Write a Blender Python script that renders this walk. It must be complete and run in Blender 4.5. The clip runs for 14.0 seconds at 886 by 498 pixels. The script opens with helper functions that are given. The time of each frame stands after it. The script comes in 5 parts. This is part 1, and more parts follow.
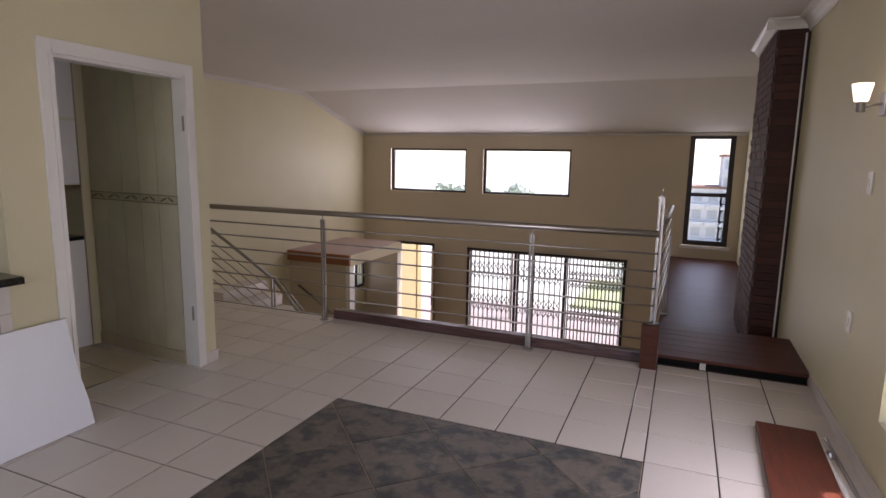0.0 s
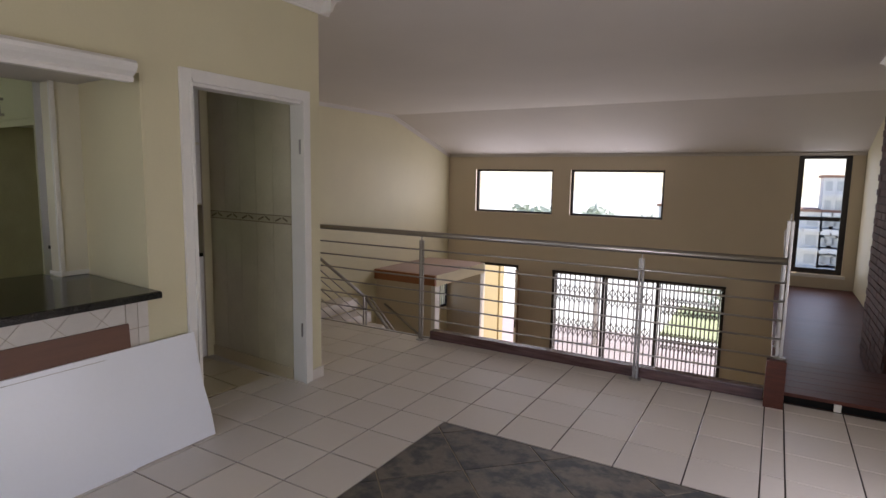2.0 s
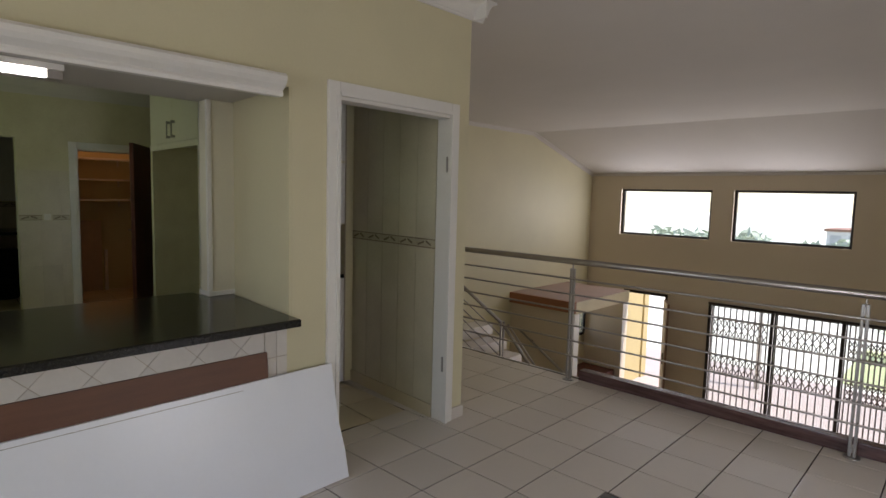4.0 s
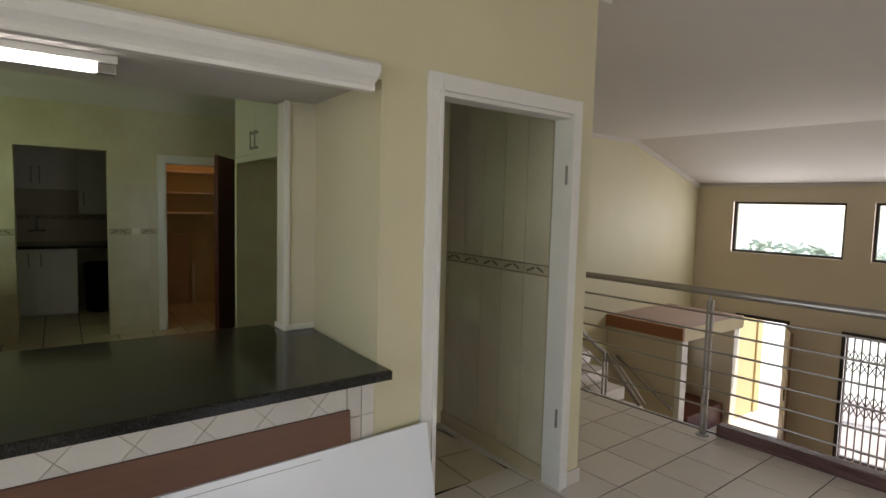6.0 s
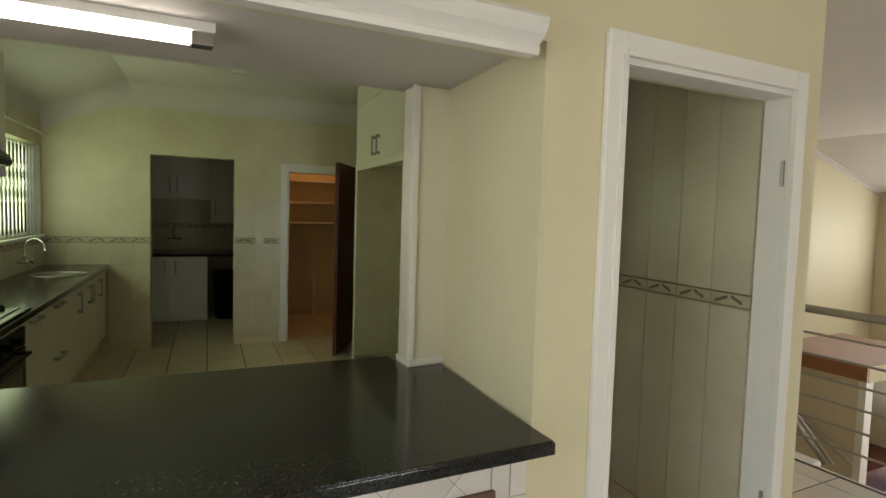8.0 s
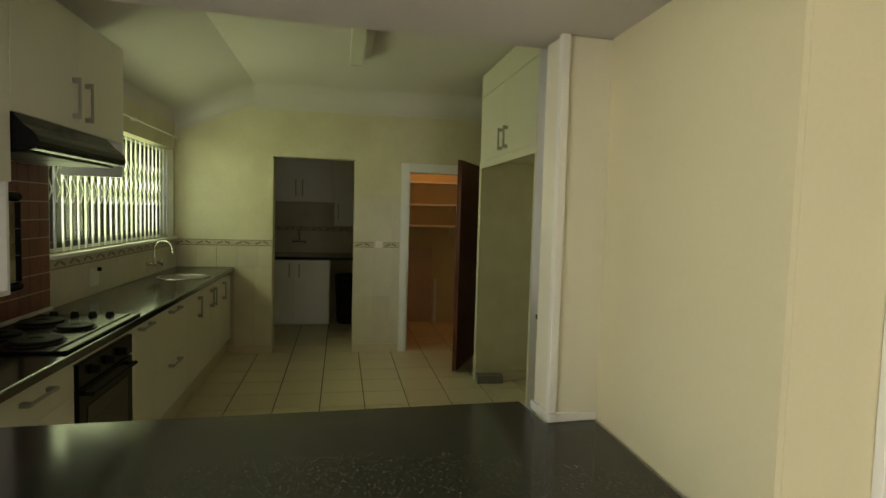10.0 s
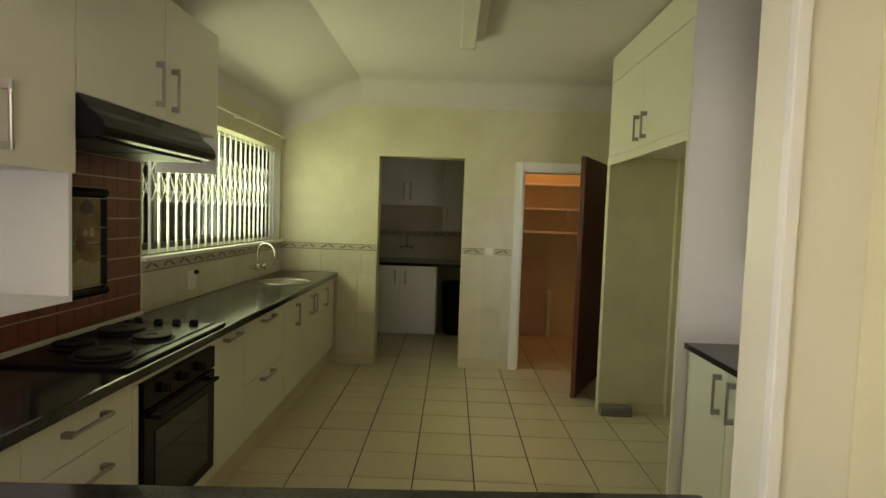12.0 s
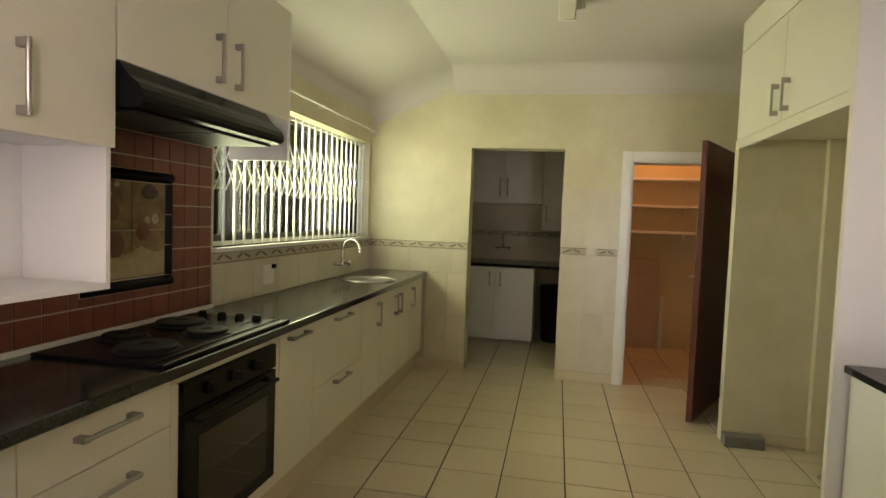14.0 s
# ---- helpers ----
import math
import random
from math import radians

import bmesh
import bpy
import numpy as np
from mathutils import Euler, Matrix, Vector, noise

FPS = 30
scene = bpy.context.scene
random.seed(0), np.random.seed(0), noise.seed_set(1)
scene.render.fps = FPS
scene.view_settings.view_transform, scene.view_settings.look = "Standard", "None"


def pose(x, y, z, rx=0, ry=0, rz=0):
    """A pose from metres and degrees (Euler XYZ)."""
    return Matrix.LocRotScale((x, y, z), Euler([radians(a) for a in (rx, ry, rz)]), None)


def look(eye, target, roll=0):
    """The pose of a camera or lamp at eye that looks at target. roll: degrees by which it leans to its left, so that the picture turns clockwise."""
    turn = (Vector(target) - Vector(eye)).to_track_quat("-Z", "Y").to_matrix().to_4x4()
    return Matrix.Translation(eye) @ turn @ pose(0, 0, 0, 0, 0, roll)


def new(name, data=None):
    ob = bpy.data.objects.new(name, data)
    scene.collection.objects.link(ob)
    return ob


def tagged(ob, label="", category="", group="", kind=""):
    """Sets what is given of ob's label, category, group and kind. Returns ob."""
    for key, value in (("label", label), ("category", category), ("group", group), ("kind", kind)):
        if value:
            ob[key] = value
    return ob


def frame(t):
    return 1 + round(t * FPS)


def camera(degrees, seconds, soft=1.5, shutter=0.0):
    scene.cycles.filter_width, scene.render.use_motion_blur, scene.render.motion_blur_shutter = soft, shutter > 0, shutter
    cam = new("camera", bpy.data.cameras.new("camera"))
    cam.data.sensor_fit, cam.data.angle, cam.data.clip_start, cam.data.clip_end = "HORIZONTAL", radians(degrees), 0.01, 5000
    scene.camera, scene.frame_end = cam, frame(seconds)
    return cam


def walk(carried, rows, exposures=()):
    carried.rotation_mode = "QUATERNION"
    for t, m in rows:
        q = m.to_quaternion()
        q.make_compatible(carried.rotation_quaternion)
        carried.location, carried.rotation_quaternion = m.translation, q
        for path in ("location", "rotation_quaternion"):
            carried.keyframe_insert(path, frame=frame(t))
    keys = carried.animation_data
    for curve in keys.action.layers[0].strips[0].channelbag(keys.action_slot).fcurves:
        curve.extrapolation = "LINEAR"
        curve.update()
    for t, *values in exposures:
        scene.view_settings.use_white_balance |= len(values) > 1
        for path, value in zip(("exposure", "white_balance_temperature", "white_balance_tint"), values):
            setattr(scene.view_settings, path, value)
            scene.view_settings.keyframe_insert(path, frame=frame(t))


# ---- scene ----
cam = camera(76.0, 14.0)
LIGHT = [(0.0, 1.32, 6350, 31), (3.0, 1.20, 6400, 22), (6.0, 1.55, 6500, 16), (8.0, 2.12, 6800, 12), (10.5, 2.32, 7600, 10),
         (11.5, 2.76, 7500, 15), (12.5, 3.02, 7300, 21), (14.0, 3.38, 7150, 31)]
PANTRY = 1.0
PATH = [
    (0, (0.285, -0.064, 1.522), (-0.479, 1.757, 1.209), 1.0),
    (0.5, (0.237, -0.095, 1.533), (-0.581, 1.705, 1.233), 1.0),
    (1, (0.177, -0.123, 1.528), (-0.699, 1.653, 1.248), 1.0),
    (1.5, (0.125, -0.135, 1.526), (-0.808, 1.614, 1.263), 1.0),
    (2, (0.057, -0.116, 1.524), (-0.945, 1.597, 1.278), 1.0),
    (2.5, (-0.037, -0.045, 1.529), (-1.125, 1.618, 1.298), 1.1),
    (3, (-0.143, 0.05, 1.537), (-1.324, 1.649, 1.319), 1.3),
    (3.5, (-0.227, 0.108, 1.532), (-1.516, 1.624, 1.329), 1.4),
    (6, (-0.912, 0.477, 1.56), (-2.469, 1.721, 1.402), 1.5),
    (6.5, (-1.048, 0.551, 1.551), (-2.669, 1.713, 1.402), 1.5),
    (7, (-1.192, 0.592, 1.543), (-2.871, 1.669, 1.399), 1.5),
    (7.5, (-1.369, 0.636, 1.551), (-3.097, 1.633, 1.408), 1.4),
    (8, (-1.499, 0.683, 1.54), (-3.273, 1.596, 1.411), 1.7),
    (10.5, (-2.219, 0.896, 1.508), (-4.17, 1.316, 1.383), 1.6),
    (11, (-2.361, 0.909, 1.491), (-4.33, 1.244, 1.374), 1.8),
    (11.5, (-2.502, 0.932, 1.489), (-4.485, 1.166, 1.376), 2.0),
    (12, (-2.628, 0.947, 1.491), (-4.62, 1.079, 1.375), 2.0),
    (12.5, (-2.729, 0.979, 1.471), (-4.726, 0.997, 1.355), 2.0),
    (13, (-2.815, 1.01, 1.458), (-4.811, 0.943, 1.342), 2.1),
    (13.5, (-2.922, 1.022, 1.437), (-4.913, 0.876, 1.325), 2.1),
    (14, (-3.02, 1.051, 1.413), (-5.003, 0.817, 1.302), 2.1),
]
walk(cam, [(t, look(eye, target, roll)) for t, eye, target, roll in PATH],
     exposures=LIGHT)

# ---- world, sun, daylight through the openings ----
world = bpy.data.worlds.new("sky")
scene.world = world
world.use_nodes = True
wn = world.node_tree
sky = wn.nodes.new("ShaderNodeTexSky")
sky.sky_type = "NISHITA"
sky.sun_disc = False
sky.dust_density = 0.4
sky.sun_elevation = radians(68)
sky.sun_rotation = radians(72)
wn.links.new(sky.outputs[0], wn.nodes["Background"].inputs[0])
wn.nodes["Background"].inputs[1].default_value = 0.15

sun = new("sun", bpy.data.lights.new("sun", "SUN"))
sun.data.energy, sun.data.angle, sun.data.color = 4.0, radians(0.5), (1.0, 0.95, 0.86)
sun.matrix_world = look((3.8, 1.2, 10), (0, 0, 0))


def window_light(name, eye, target, w, h, watts, colour=(1, 1, 1), spread=180):
    ob = new(name, bpy.data.lights.new(name, "AREA"))
    ob.data.shape, ob.data.size, ob.data.size_y = "RECTANGLE", w, h
    ob.data.energy, ob.data.color, ob.data.spread = watts, colour, radians(spread)
    ob.matrix_world = look(eye, target)
    return ob


YB = 11.9     # inner face of the hall's window wall
HF = -2.7     # hall floor
CZ = 2.79     # ceiling of dining room and hall
XL = -6.83     # hall's side wall
XW = -2.865   # dining face of the kitchen wall
XR = 1.205     # dining room's lamp wall
KPIV, KROT = Vector((-3.6, 1.65, 0)), -4.6
KM = Matrix.Translation(KPIV) @ pose(0, 0, 0, 0, 0, KROT) @ Matrix.Translation(-KPIV)

window_light("daylight_hall_doors", (-2.38, YB + 0.03, -1.6), (-2.38, 0, -1.6), 3.4, 2.1, 29, (1.0, 0.96, 0.94))
window_light("daylight_high_window", (-5.15, YB + 0.03, 1.27), (-5.15, 0, 1.27), 1.9, 0.95, 10.5, (0.97, 0.98, 1.0))
window_light("daylight_high_window", (-2.85, YB + 0.03, 1.27), (-2.85, 0, 1.27), 1.9, 0.95, 10.5, (0.97, 0.98, 1.0))
window_light("daylight_narrow_window", (0.74, YB + 0.03, 1.0), (0.74, 0, 1.0), 0.7, 2.0, 2.4, (0.95, 0.98, 1.0))
# Fill from an assumed window, out of view behind the camera.
window_light("unseen_dining_window_fill", (-0.8, -3.17, 1.35), (-0.8, 5, 1.1), 3.0, 1.9, 10.5, (0.90, 0.95, 1.0))
# Fill added in the unseen side window to brighten floor and hatch wall.
window_light("unseen_side_window_fill", (XR + 0.03, 2.50, 0.80), (-3, 2.1, 0.7), 0.9, 0.85, 7.5, (0.95, 0.97, 1.0))
kw = window_light("daylight_kitchen_window", (0, 0, 0), (0, 1, 0), 1.9, 0.72, 3.7, (0.80, 1.0, 0.58))
kw.matrix_world = KM @ look((-6.75, -0.735, 1.64), (-6.75, 3, 1.9))


# ---- materials ----
def material(name, base, rough=0.6, metal=0.0, scale=6.0, vary=0.12, bump=0.0, bump_scale=60.0, spec=0.5,
             second=None, per_object=0.0, detail=6.0, stretch=None, coat=0.0, span=(0.3, 0.7), plain=False):
    m = bpy.data.materials.new(name)
    m.use_nodes = True
    nt = m.node_tree
    n, l = nt.nodes, nt.links
    bsdf = n["Principled BSDF"]
    bsdf.inputs["Roughness"].default_value = rough
    bsdf.inputs["Metallic"].default_value = metal
    bsdf.inputs["Specular IOR Level"].default_value = spec
    bsdf.inputs["Coat Weight"].default_value = coat
    coords = n.new("ShaderNodeTexCoord")
    src = coords.outputs["Object"]
    if per_object:
        info = n.new("ShaderNodeObjectInfo")
        shift = n.new("ShaderNodeVectorMath")
        shift.operation = "MULTIPLY_ADD"
        l.new(info.outputs["Random"], shift.inputs[0])
        shift.inputs[1].default_value = (37.0, 53.0, 71.0)
        l.new(src, shift.inputs[2])
        src = shift.outputs[0]
    if stretch:
        mp = n.new("ShaderNodeMapping")
        mp.inputs["Scale"].default_value = stretch
        l.new(src, mp.inputs["Vector"])
        src = mp.outputs["Vector"]
    big = n.new("ShaderNodeTexNoise")
    big.inputs["Scale"].default_value = scale
    big.inputs["Detail"].default_value = detail
    big.inputs["Roughness"].default_value = 0.6
    l.new(src, big.inputs["Vector"])
    fine = n.new("ShaderNodeTexNoise")
    fine.inputs["Scale"].default_value = bump_scale
    fine.inputs["Detail"].default_value = 4.0
    l.new(src, fine.inputs["Vector"])
    ramp = n.new("ShaderNodeValToRGB")
    other = second or tuple(c * (1 - vary) for c in base)
    ramp.color_ramp.elements[0].position, ramp.color_ramp.elements[1].position = span
    ramp.color_ramp.elements[0].color = (*other, 1)
    ramp.color_ramp.elements[1].color = (*base, 1)
    if plain:
        ramp.color_ramp.elements[0].color = (*base, 1)
    l.new(big.outputs["Fac"], ramp.inputs["Fac"])
    mix = n.new("ShaderNodeMix")
    mix.data_type, mix.blend_type = "RGBA", "MULTIPLY"
    mix.inputs["Factor"].default_value = min(1.0, vary * 1.5)
    l.new(ramp.outputs["Color"], mix.inputs["A"])
    grain = n.new("ShaderNodeMapRange")
    grain.inputs["To Min"].default_value, grain.inputs["To Max"].default_value = 0.6, 1.25
    l.new(fine.outputs["Fac"], grain.inputs["Value"])
    l.new(grain.outputs["Result"], mix.inputs["B"])
    colour = mix.outputs["Result"]
    if per_object:
        mr = n.new("ShaderNodeMapRange")
        mr.inputs["To Min"].default_value, mr.inputs["To Max"].default_value = 1 - per_object, 1 + per_object
        l.new(info.outputs["Random"], mr.inputs["Value"])
        hsv = n.new("ShaderNodeHueSaturation")
        l.new(mr.outputs["Result"], hsv.inputs["Value"])
        l.new(colour, hsv.inputs["Color"])
        colour = hsv.outputs["Color"]
    l.new(colour, bsdf.inputs["Base Color"])
    rr = n.new("ShaderNodeMapRange")
    rr.inputs["To Min"].default_value, rr.inputs["To Max"].default_value = max(0.02, rough * 0.8), min(1, rough * 1.2)
    l.new(big.outputs["Fac"], rr.inputs["Value"])
    if not plain:
        l.new(rr.outputs["Result"], bsdf.inputs["Roughness"])
    if bump:
        b = n.new("ShaderNodeBump")
        b.inputs["Strength"].default_value, b.inputs["Distance"].default_value = bump, 0.01
        l.new(fine.outputs["Fac"], b.inputs["Height"])
        l.new(b.outputs["Normal"], bsdf.inputs["Normal"])
    return m


def glow(name, colour, strength):
    m = bpy.data.materials.new(name)
    m.use_nodes = True
    bsdf = m.node_tree.nodes["Principled BSDF"]
    bsdf.inputs["Base Color"].default_value = (*colour, 1)
    bsdf.inputs["Emission Color"].default_value = (*colour, 1)
    bsdf.inputs["Emission Strength"].default_value = strength
    return m


def glass(name, tint=(0.95, 0.97, 0.96)):
    m = bpy.data.materials.new(name)
    m.use_nodes = True
    nt = m.node_tree
    nt.nodes.remove(nt.nodes["Principled BSDF"])
    tr, gl, mix = (nt.nodes.new(k) for k in ("ShaderNodeBsdfTransparent", "ShaderNodeBsdfGlossy", "ShaderNodeMixShader"))
    fr = nt.nodes.new("ShaderNodeFresnel")
    tr.inputs[0].default_value = (*tint, 1)
    gl.inputs["Roughness"].default_value = 0.02
    nt.links.new(fr.outputs[0], mix.inputs[0])
    nt.links.new(tr.outputs[0], mix.inputs[1])
    nt.links.new(gl.outputs[0], mix.inputs[2])
    nt.links.new(mix.outputs[0], nt.nodes["Material Output"].inputs[0])
    return m


POSTP = material("pale_cream_gloss", (0.76, 0.72, 0.58), 0.4, scale=3, vary=0.05, bump=0.05)
CREAM = material("cream_wall_paint", (0.69, 0.635, 0.425), 0.55, scale=1.5, vary=0.06, bump=0.05, bump_scale=90, spec=0.35)
HALLP = material("hall_wall_paint", (0.64, 0.55, 0.41), 0.5, scale=1.2, vary=0.05, bump=0.10, bump_scale=90, spec=0.4)
KPAINT = material("stained_kitchen_paint", (0.68, 0.635, 0.45), 0.6, scale=3.0, vary=0.14, bump=0.15, bump_scale=70,
                  second=(0.58, 0.53, 0.36), spec=0.3)
WHITEP = material("white_trim_paint", (0.80, 0.78, 0.73), 0.4, scale=5, vary=0.05, bump=0.06, bump_scale=80)
CEILP = material("matt_ceiling_paint", (0.66, 0.62, 0.575), 0.9, scale=1.0, vary=0.05, bump=0.05, bump_scale=120, spec=0.2)
TILE = material("cream_floor_tile", (0.70, 0.645, 0.58), 0.24, scale=1.6, vary=0.04, bump=0.03, bump_scale=35, per_object=0.045, plain=True)
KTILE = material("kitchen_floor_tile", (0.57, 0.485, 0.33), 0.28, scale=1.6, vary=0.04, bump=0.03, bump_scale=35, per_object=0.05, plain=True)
GROUT = material("dark_grout", (0.045, 0.032, 0.024), 0.9, scale=20, vary=0.2, bump=0.3, bump_scale=150)
SLATE = material("mottled_slate", (0.175, 0.152, 0.125), 0.5, scale=8.0, vary=0.5, bump=0.3, bump_scale=26, second=(0.055, 0.060, 0.062), per_object=0.16, detail=7, span=(0.40, 0.56))
WOOD = material("dark_red_wood", (0.125, 0.038, 0.022), 0.45, spec=0.25, scale=3, vary=0.3, bump=0.08, bump_scale=40, second=(0.07, 0.024, 0.016), stretch=(1.5, 14, 14), per_object=0.10)
WOODY = material("dark_red_wood_lengthways", (0.16, 0.046, 0.026), 0.38, spec=0.2, scale=3, vary=0.3, bump=0.08, bump_scale=40, second=(0.09, 0.03, 0.02), stretch=(14, 1.5, 14), per_object=0.12)
DOORW = material("mahogany_door", (0.21, 0.058, 0.04), 0.35, scale=3, vary=0.3, bump=0.05, bump_scale=30, second=(0.05, 0.016, 0.012), stretch=(12, 12, 1.2))
BROWN = material("brown_board", (0.17, 0.075, 0.042), 0.5, scale=4, vary=0.2, bump=0.05, stretch=(10, 1.2, 10))
BRICK = material("dark_red_brick", (0.085, 0.034, 0.024), 0.75, scale=9, vary=0.3, bump=0.5, bump_scale=40, per_object=0.25, second=(0.06, 0.025, 0.018))
MORTAR = material("dark_mortar", (0.06, 0.04, 0.032), 0.95, scale=20, vary=0.2, bump=0.4)
STEEL = material("brushed_steel", (0.43, 0.41, 0.39), 0.38, metal=1.0, scale=30, vary=0.06, bump=0.02)
CHROME = material("chrome", (0.75, 0.74, 0.72), 0.12, metal=1.0, scale=20, vary=0.03)
BRONZE = material("dark_bronze_frame", (0.035, 0.028, 0.024), 0.4, scale=12, vary=0.15, metal=0.3)
WHITEG = material("white_gate_paint", (0.74, 0.74, 0.70), 0.35, scale=10, vary=0.06)
# White sheet with the bluish daylight on it put into its colour.
SHEET = material("daylight_blue_melamine", (0.88, 0.90, 0.94), 0.3, scale=2, vary=0.03, spec=0.5)
LAMW = material("white_melamine", (0.82, 0.81, 0.79), 0.32, scale=3, vary=0.03, spec=0.45)
LAMC = material("cream_cabinet_door", (0.76, 0.725, 0.60), 0.35, scale=3, vary=0.04, spec=0.45)
GRANITE = material("black_granite", (0.03, 0.03, 0.027), 0.13, scale=9, vary=0.1, spec=0.42)
gn = GRANITE.node_tree
crystal, chan, steps, cc = (gn.nodes.new(k) for k in ("ShaderNodeTexVoronoi", "ShaderNodeSeparateColor", "ShaderNodeValToRGB", "ShaderNodeTexCoord"))
crystal.inputs["Scale"].default_value = 300.0
steps.color_ramp.interpolation = "CONSTANT"
for k, (pos, val) in enumerate(((0.0, 0.010), (0.50, 0.022), (0.80, 0.03), (0.94, 0.05))):
    el = steps.color_ramp.elements[k] if k < 2 else steps.color_ramp.elements.new(pos)
    el.position, el.color = pos, (val, val * 0.98, val * 0.86, 1)
gn.links.new(cc.outputs["Object"], crystal.inputs["Vector"])
gn.links.new(crystal.outputs["Color"], chan.inputs[0])
gn.links.new(chan.outputs[0], steps.inputs["Fac"])
gn.links.new(steps.outputs["Color"], gn.nodes["Principled BSDF"].inputs["Base Color"])
BLACK = material("black_enamel", (0.006, 0.006, 0.007), 0.25, scale=10, vary=0.1, spec=0.12)
BLACKM = material("black_iron", (0.012, 0.011, 0.010), 0.55, spec=0.08, scale=40, vary=0.2, bump=0.1)
DGLASS = material("dark_oven_glass", (0.010, 0.010, 0.010), 0.05, scale=4, vary=0.05)
RTILE = material("oxblood_wall_tile", (0.20, 0.060, 0.035), 0.3, scale=9, vary=0.25, bump=0.1, bump_scale=30, per_object=0.15, second=(0.14, 0.04, 0.025))
WGROUT = material("pale_grout", (0.50, 0.42, 0.32), 0.9, scale=30, vary=0.15)
WTILE = material("marbled_wall_tile", (0.63, 0.575, 0.435), 0.3, scale=2.6, vary=0.14, bump=0.03, second=(0.53, 0.475, 0.35), per_object=0.04)
FTILE = material("white_glazed_tile", (0.72, 0.68, 0.62), 0.25, scale=5, vary=0.08, per_object=0.04)
FRIEZE = material("frieze_relief", (0.50, 0.44, 0.31), 0.45, scale=8, vary=0.12, bump=0.1)
FDARK = material("frieze_shade", (0.20, 0.15, 0.09), 0.5, scale=12, vary=0.2)
TUBE = glow("fluorescent_tube", (1.0, 0.97, 0.90), 3.4)
SHADE = glow("lit_frosted_glass", (1.0, 0.80, 0.56), 1.0)
PLASTIC = material("ivory_plastic", (0.76, 0.73, 0.64), 0.4, scale=12, vary=0.04)
GLASS = glass("clear_glass")
FROST = material("frosted_glass", (0.55, 0.56, 0.50), 0.5, scale=12, vary=0.08)
PAVE = material("pale_paving", (0.34, 0.285, 0.26), 0.8, scale=4, vary=0.15, bump=0.2)
# Far haze and glare are put into this pale ground colour.
FIELD = material("haze_pale_ground", (0.55, 0.55, 0.47), 0.95, scale=0.05, vary=0.15)
GRASS = material("lawn", (0.36, 0.40, 0.20), 0.9, scale=6, vary=0.3, bump=0.4)
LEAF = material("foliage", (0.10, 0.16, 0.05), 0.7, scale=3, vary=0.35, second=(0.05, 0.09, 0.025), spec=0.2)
# Lighter twin of LEAF: sunlight is put into this leaf colour.
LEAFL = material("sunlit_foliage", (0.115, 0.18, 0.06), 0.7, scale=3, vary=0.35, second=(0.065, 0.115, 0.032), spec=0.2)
BARK = material("bark", (0.12, 0.09, 0.07), 0.9, scale=9, vary=0.3, bump=0.5)
RENDER = material("pale_plaster", (0.70, 0.62, 0.42), 0.7, scale=3, vary=0.08, bump=0.1)
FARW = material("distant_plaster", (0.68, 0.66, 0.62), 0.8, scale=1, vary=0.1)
# Far windows get a washed-out colour in place of haze.
FARD = material("haze_paled_glass", (0.46, 0.46, 0.44), 0.5, scale=1, vary=0.1)
ROOF = material("distant_roof_tile", (0.30, 0.16, 0.11), 0.8, scale=2, vary=0.2)
# Darker, rougher metal than STEEL.
FILTER = material("dark_filter_metal", (0.07, 0.068, 0.06), 0.5, metal=1.0, scale=14, vary=0.2)
PICT = material("painted_tile", (0.30, 0.20, 0.09), 0.3, scale=11, vary=0.4, second=(0.10, 0.055, 0.022), per_object=0.15, detail=8)

# ---- building helpers ----
BASE = {}


def cube(bm, x0, y0, z0, x1, y1, z1, bevel=0.0):
    """A box from corner to corner, with its edges rounded off by bevel."""
    lo = [min(a, b) for a, b in ((x0, x1), (y0, y1), (z0, z1))]
    hi = [max(a, b) for a, b in ((x0, x1), (y0, y1), (z0, z1))]
    vs = [bm.verts.new((x, y, z)) for x in (lo[0], hi[0]) for y in (lo[1], hi[1]) for z in (lo[2], hi[2])]
    fs = [bm.faces.new([vs[i] for i in q]) for q in
          ((0, 1, 3, 2), (4, 6, 7, 5), (0, 4, 5, 1), (2, 3, 7, 6), (0, 2, 6, 4), (1, 5, 7, 3))]
    if bevel:
        edges = list({e for f in fs for e in f.edges})
        bmesh.ops.bevel(bm, geom=edges, offset=bevel, segments=2, affect="EDGES", profile=0.6)
    return bm


def box(*a, bevel=0.0):
    return cube(bmesh.new(), *a, bevel=bevel)


def tube(bm, p, q, r, sides=12):
    """A round bar from p to q."""
    p, q = Vector(p), Vector(q)
    d = q - p
    m = Matrix.Translation((p + q) / 2) @ d.to_track_quat("Z", "Y").to_matrix().to_4x4()
    bmesh.ops.create_cone(bm, cap_ends=True, segments=sides, radius1=r, radius2=r, depth=d.length, matrix=m)
    return bm


def lathe(bm, profile, centre, sides=24, axis="Z", caps=True):
    """A turned shape: profile of (radius, height), closed with caps."""
    rings = []
    for rad, h in profile:
        ring = []
        for i in range(sides):
            a = 2 * math.pi * i / sides
            v = Vector((rad * math.cos(a), rad * math.sin(a), h))
            if axis == "Y":
                v = Vector((v.x, v.z, v.y))
            elif axis == "X":
                v = Vector((v.z, v.x, v.y))
            ring.append(bm.verts.new(Vector(centre) + v))
        rings.append(ring)
    for a, b in zip(rings, rings[1:]):
        for i in range(sides):
            bm.faces.new((a[i], a[(i + 1) % sides], b[(i + 1) % sides], b[i]))
    if caps:
        bm.faces.new(rings[0])
        bm.faces.new(rings[-1])
    bmesh.ops.recalc_face_normals(bm, faces=bm.faces[:])
    return bm


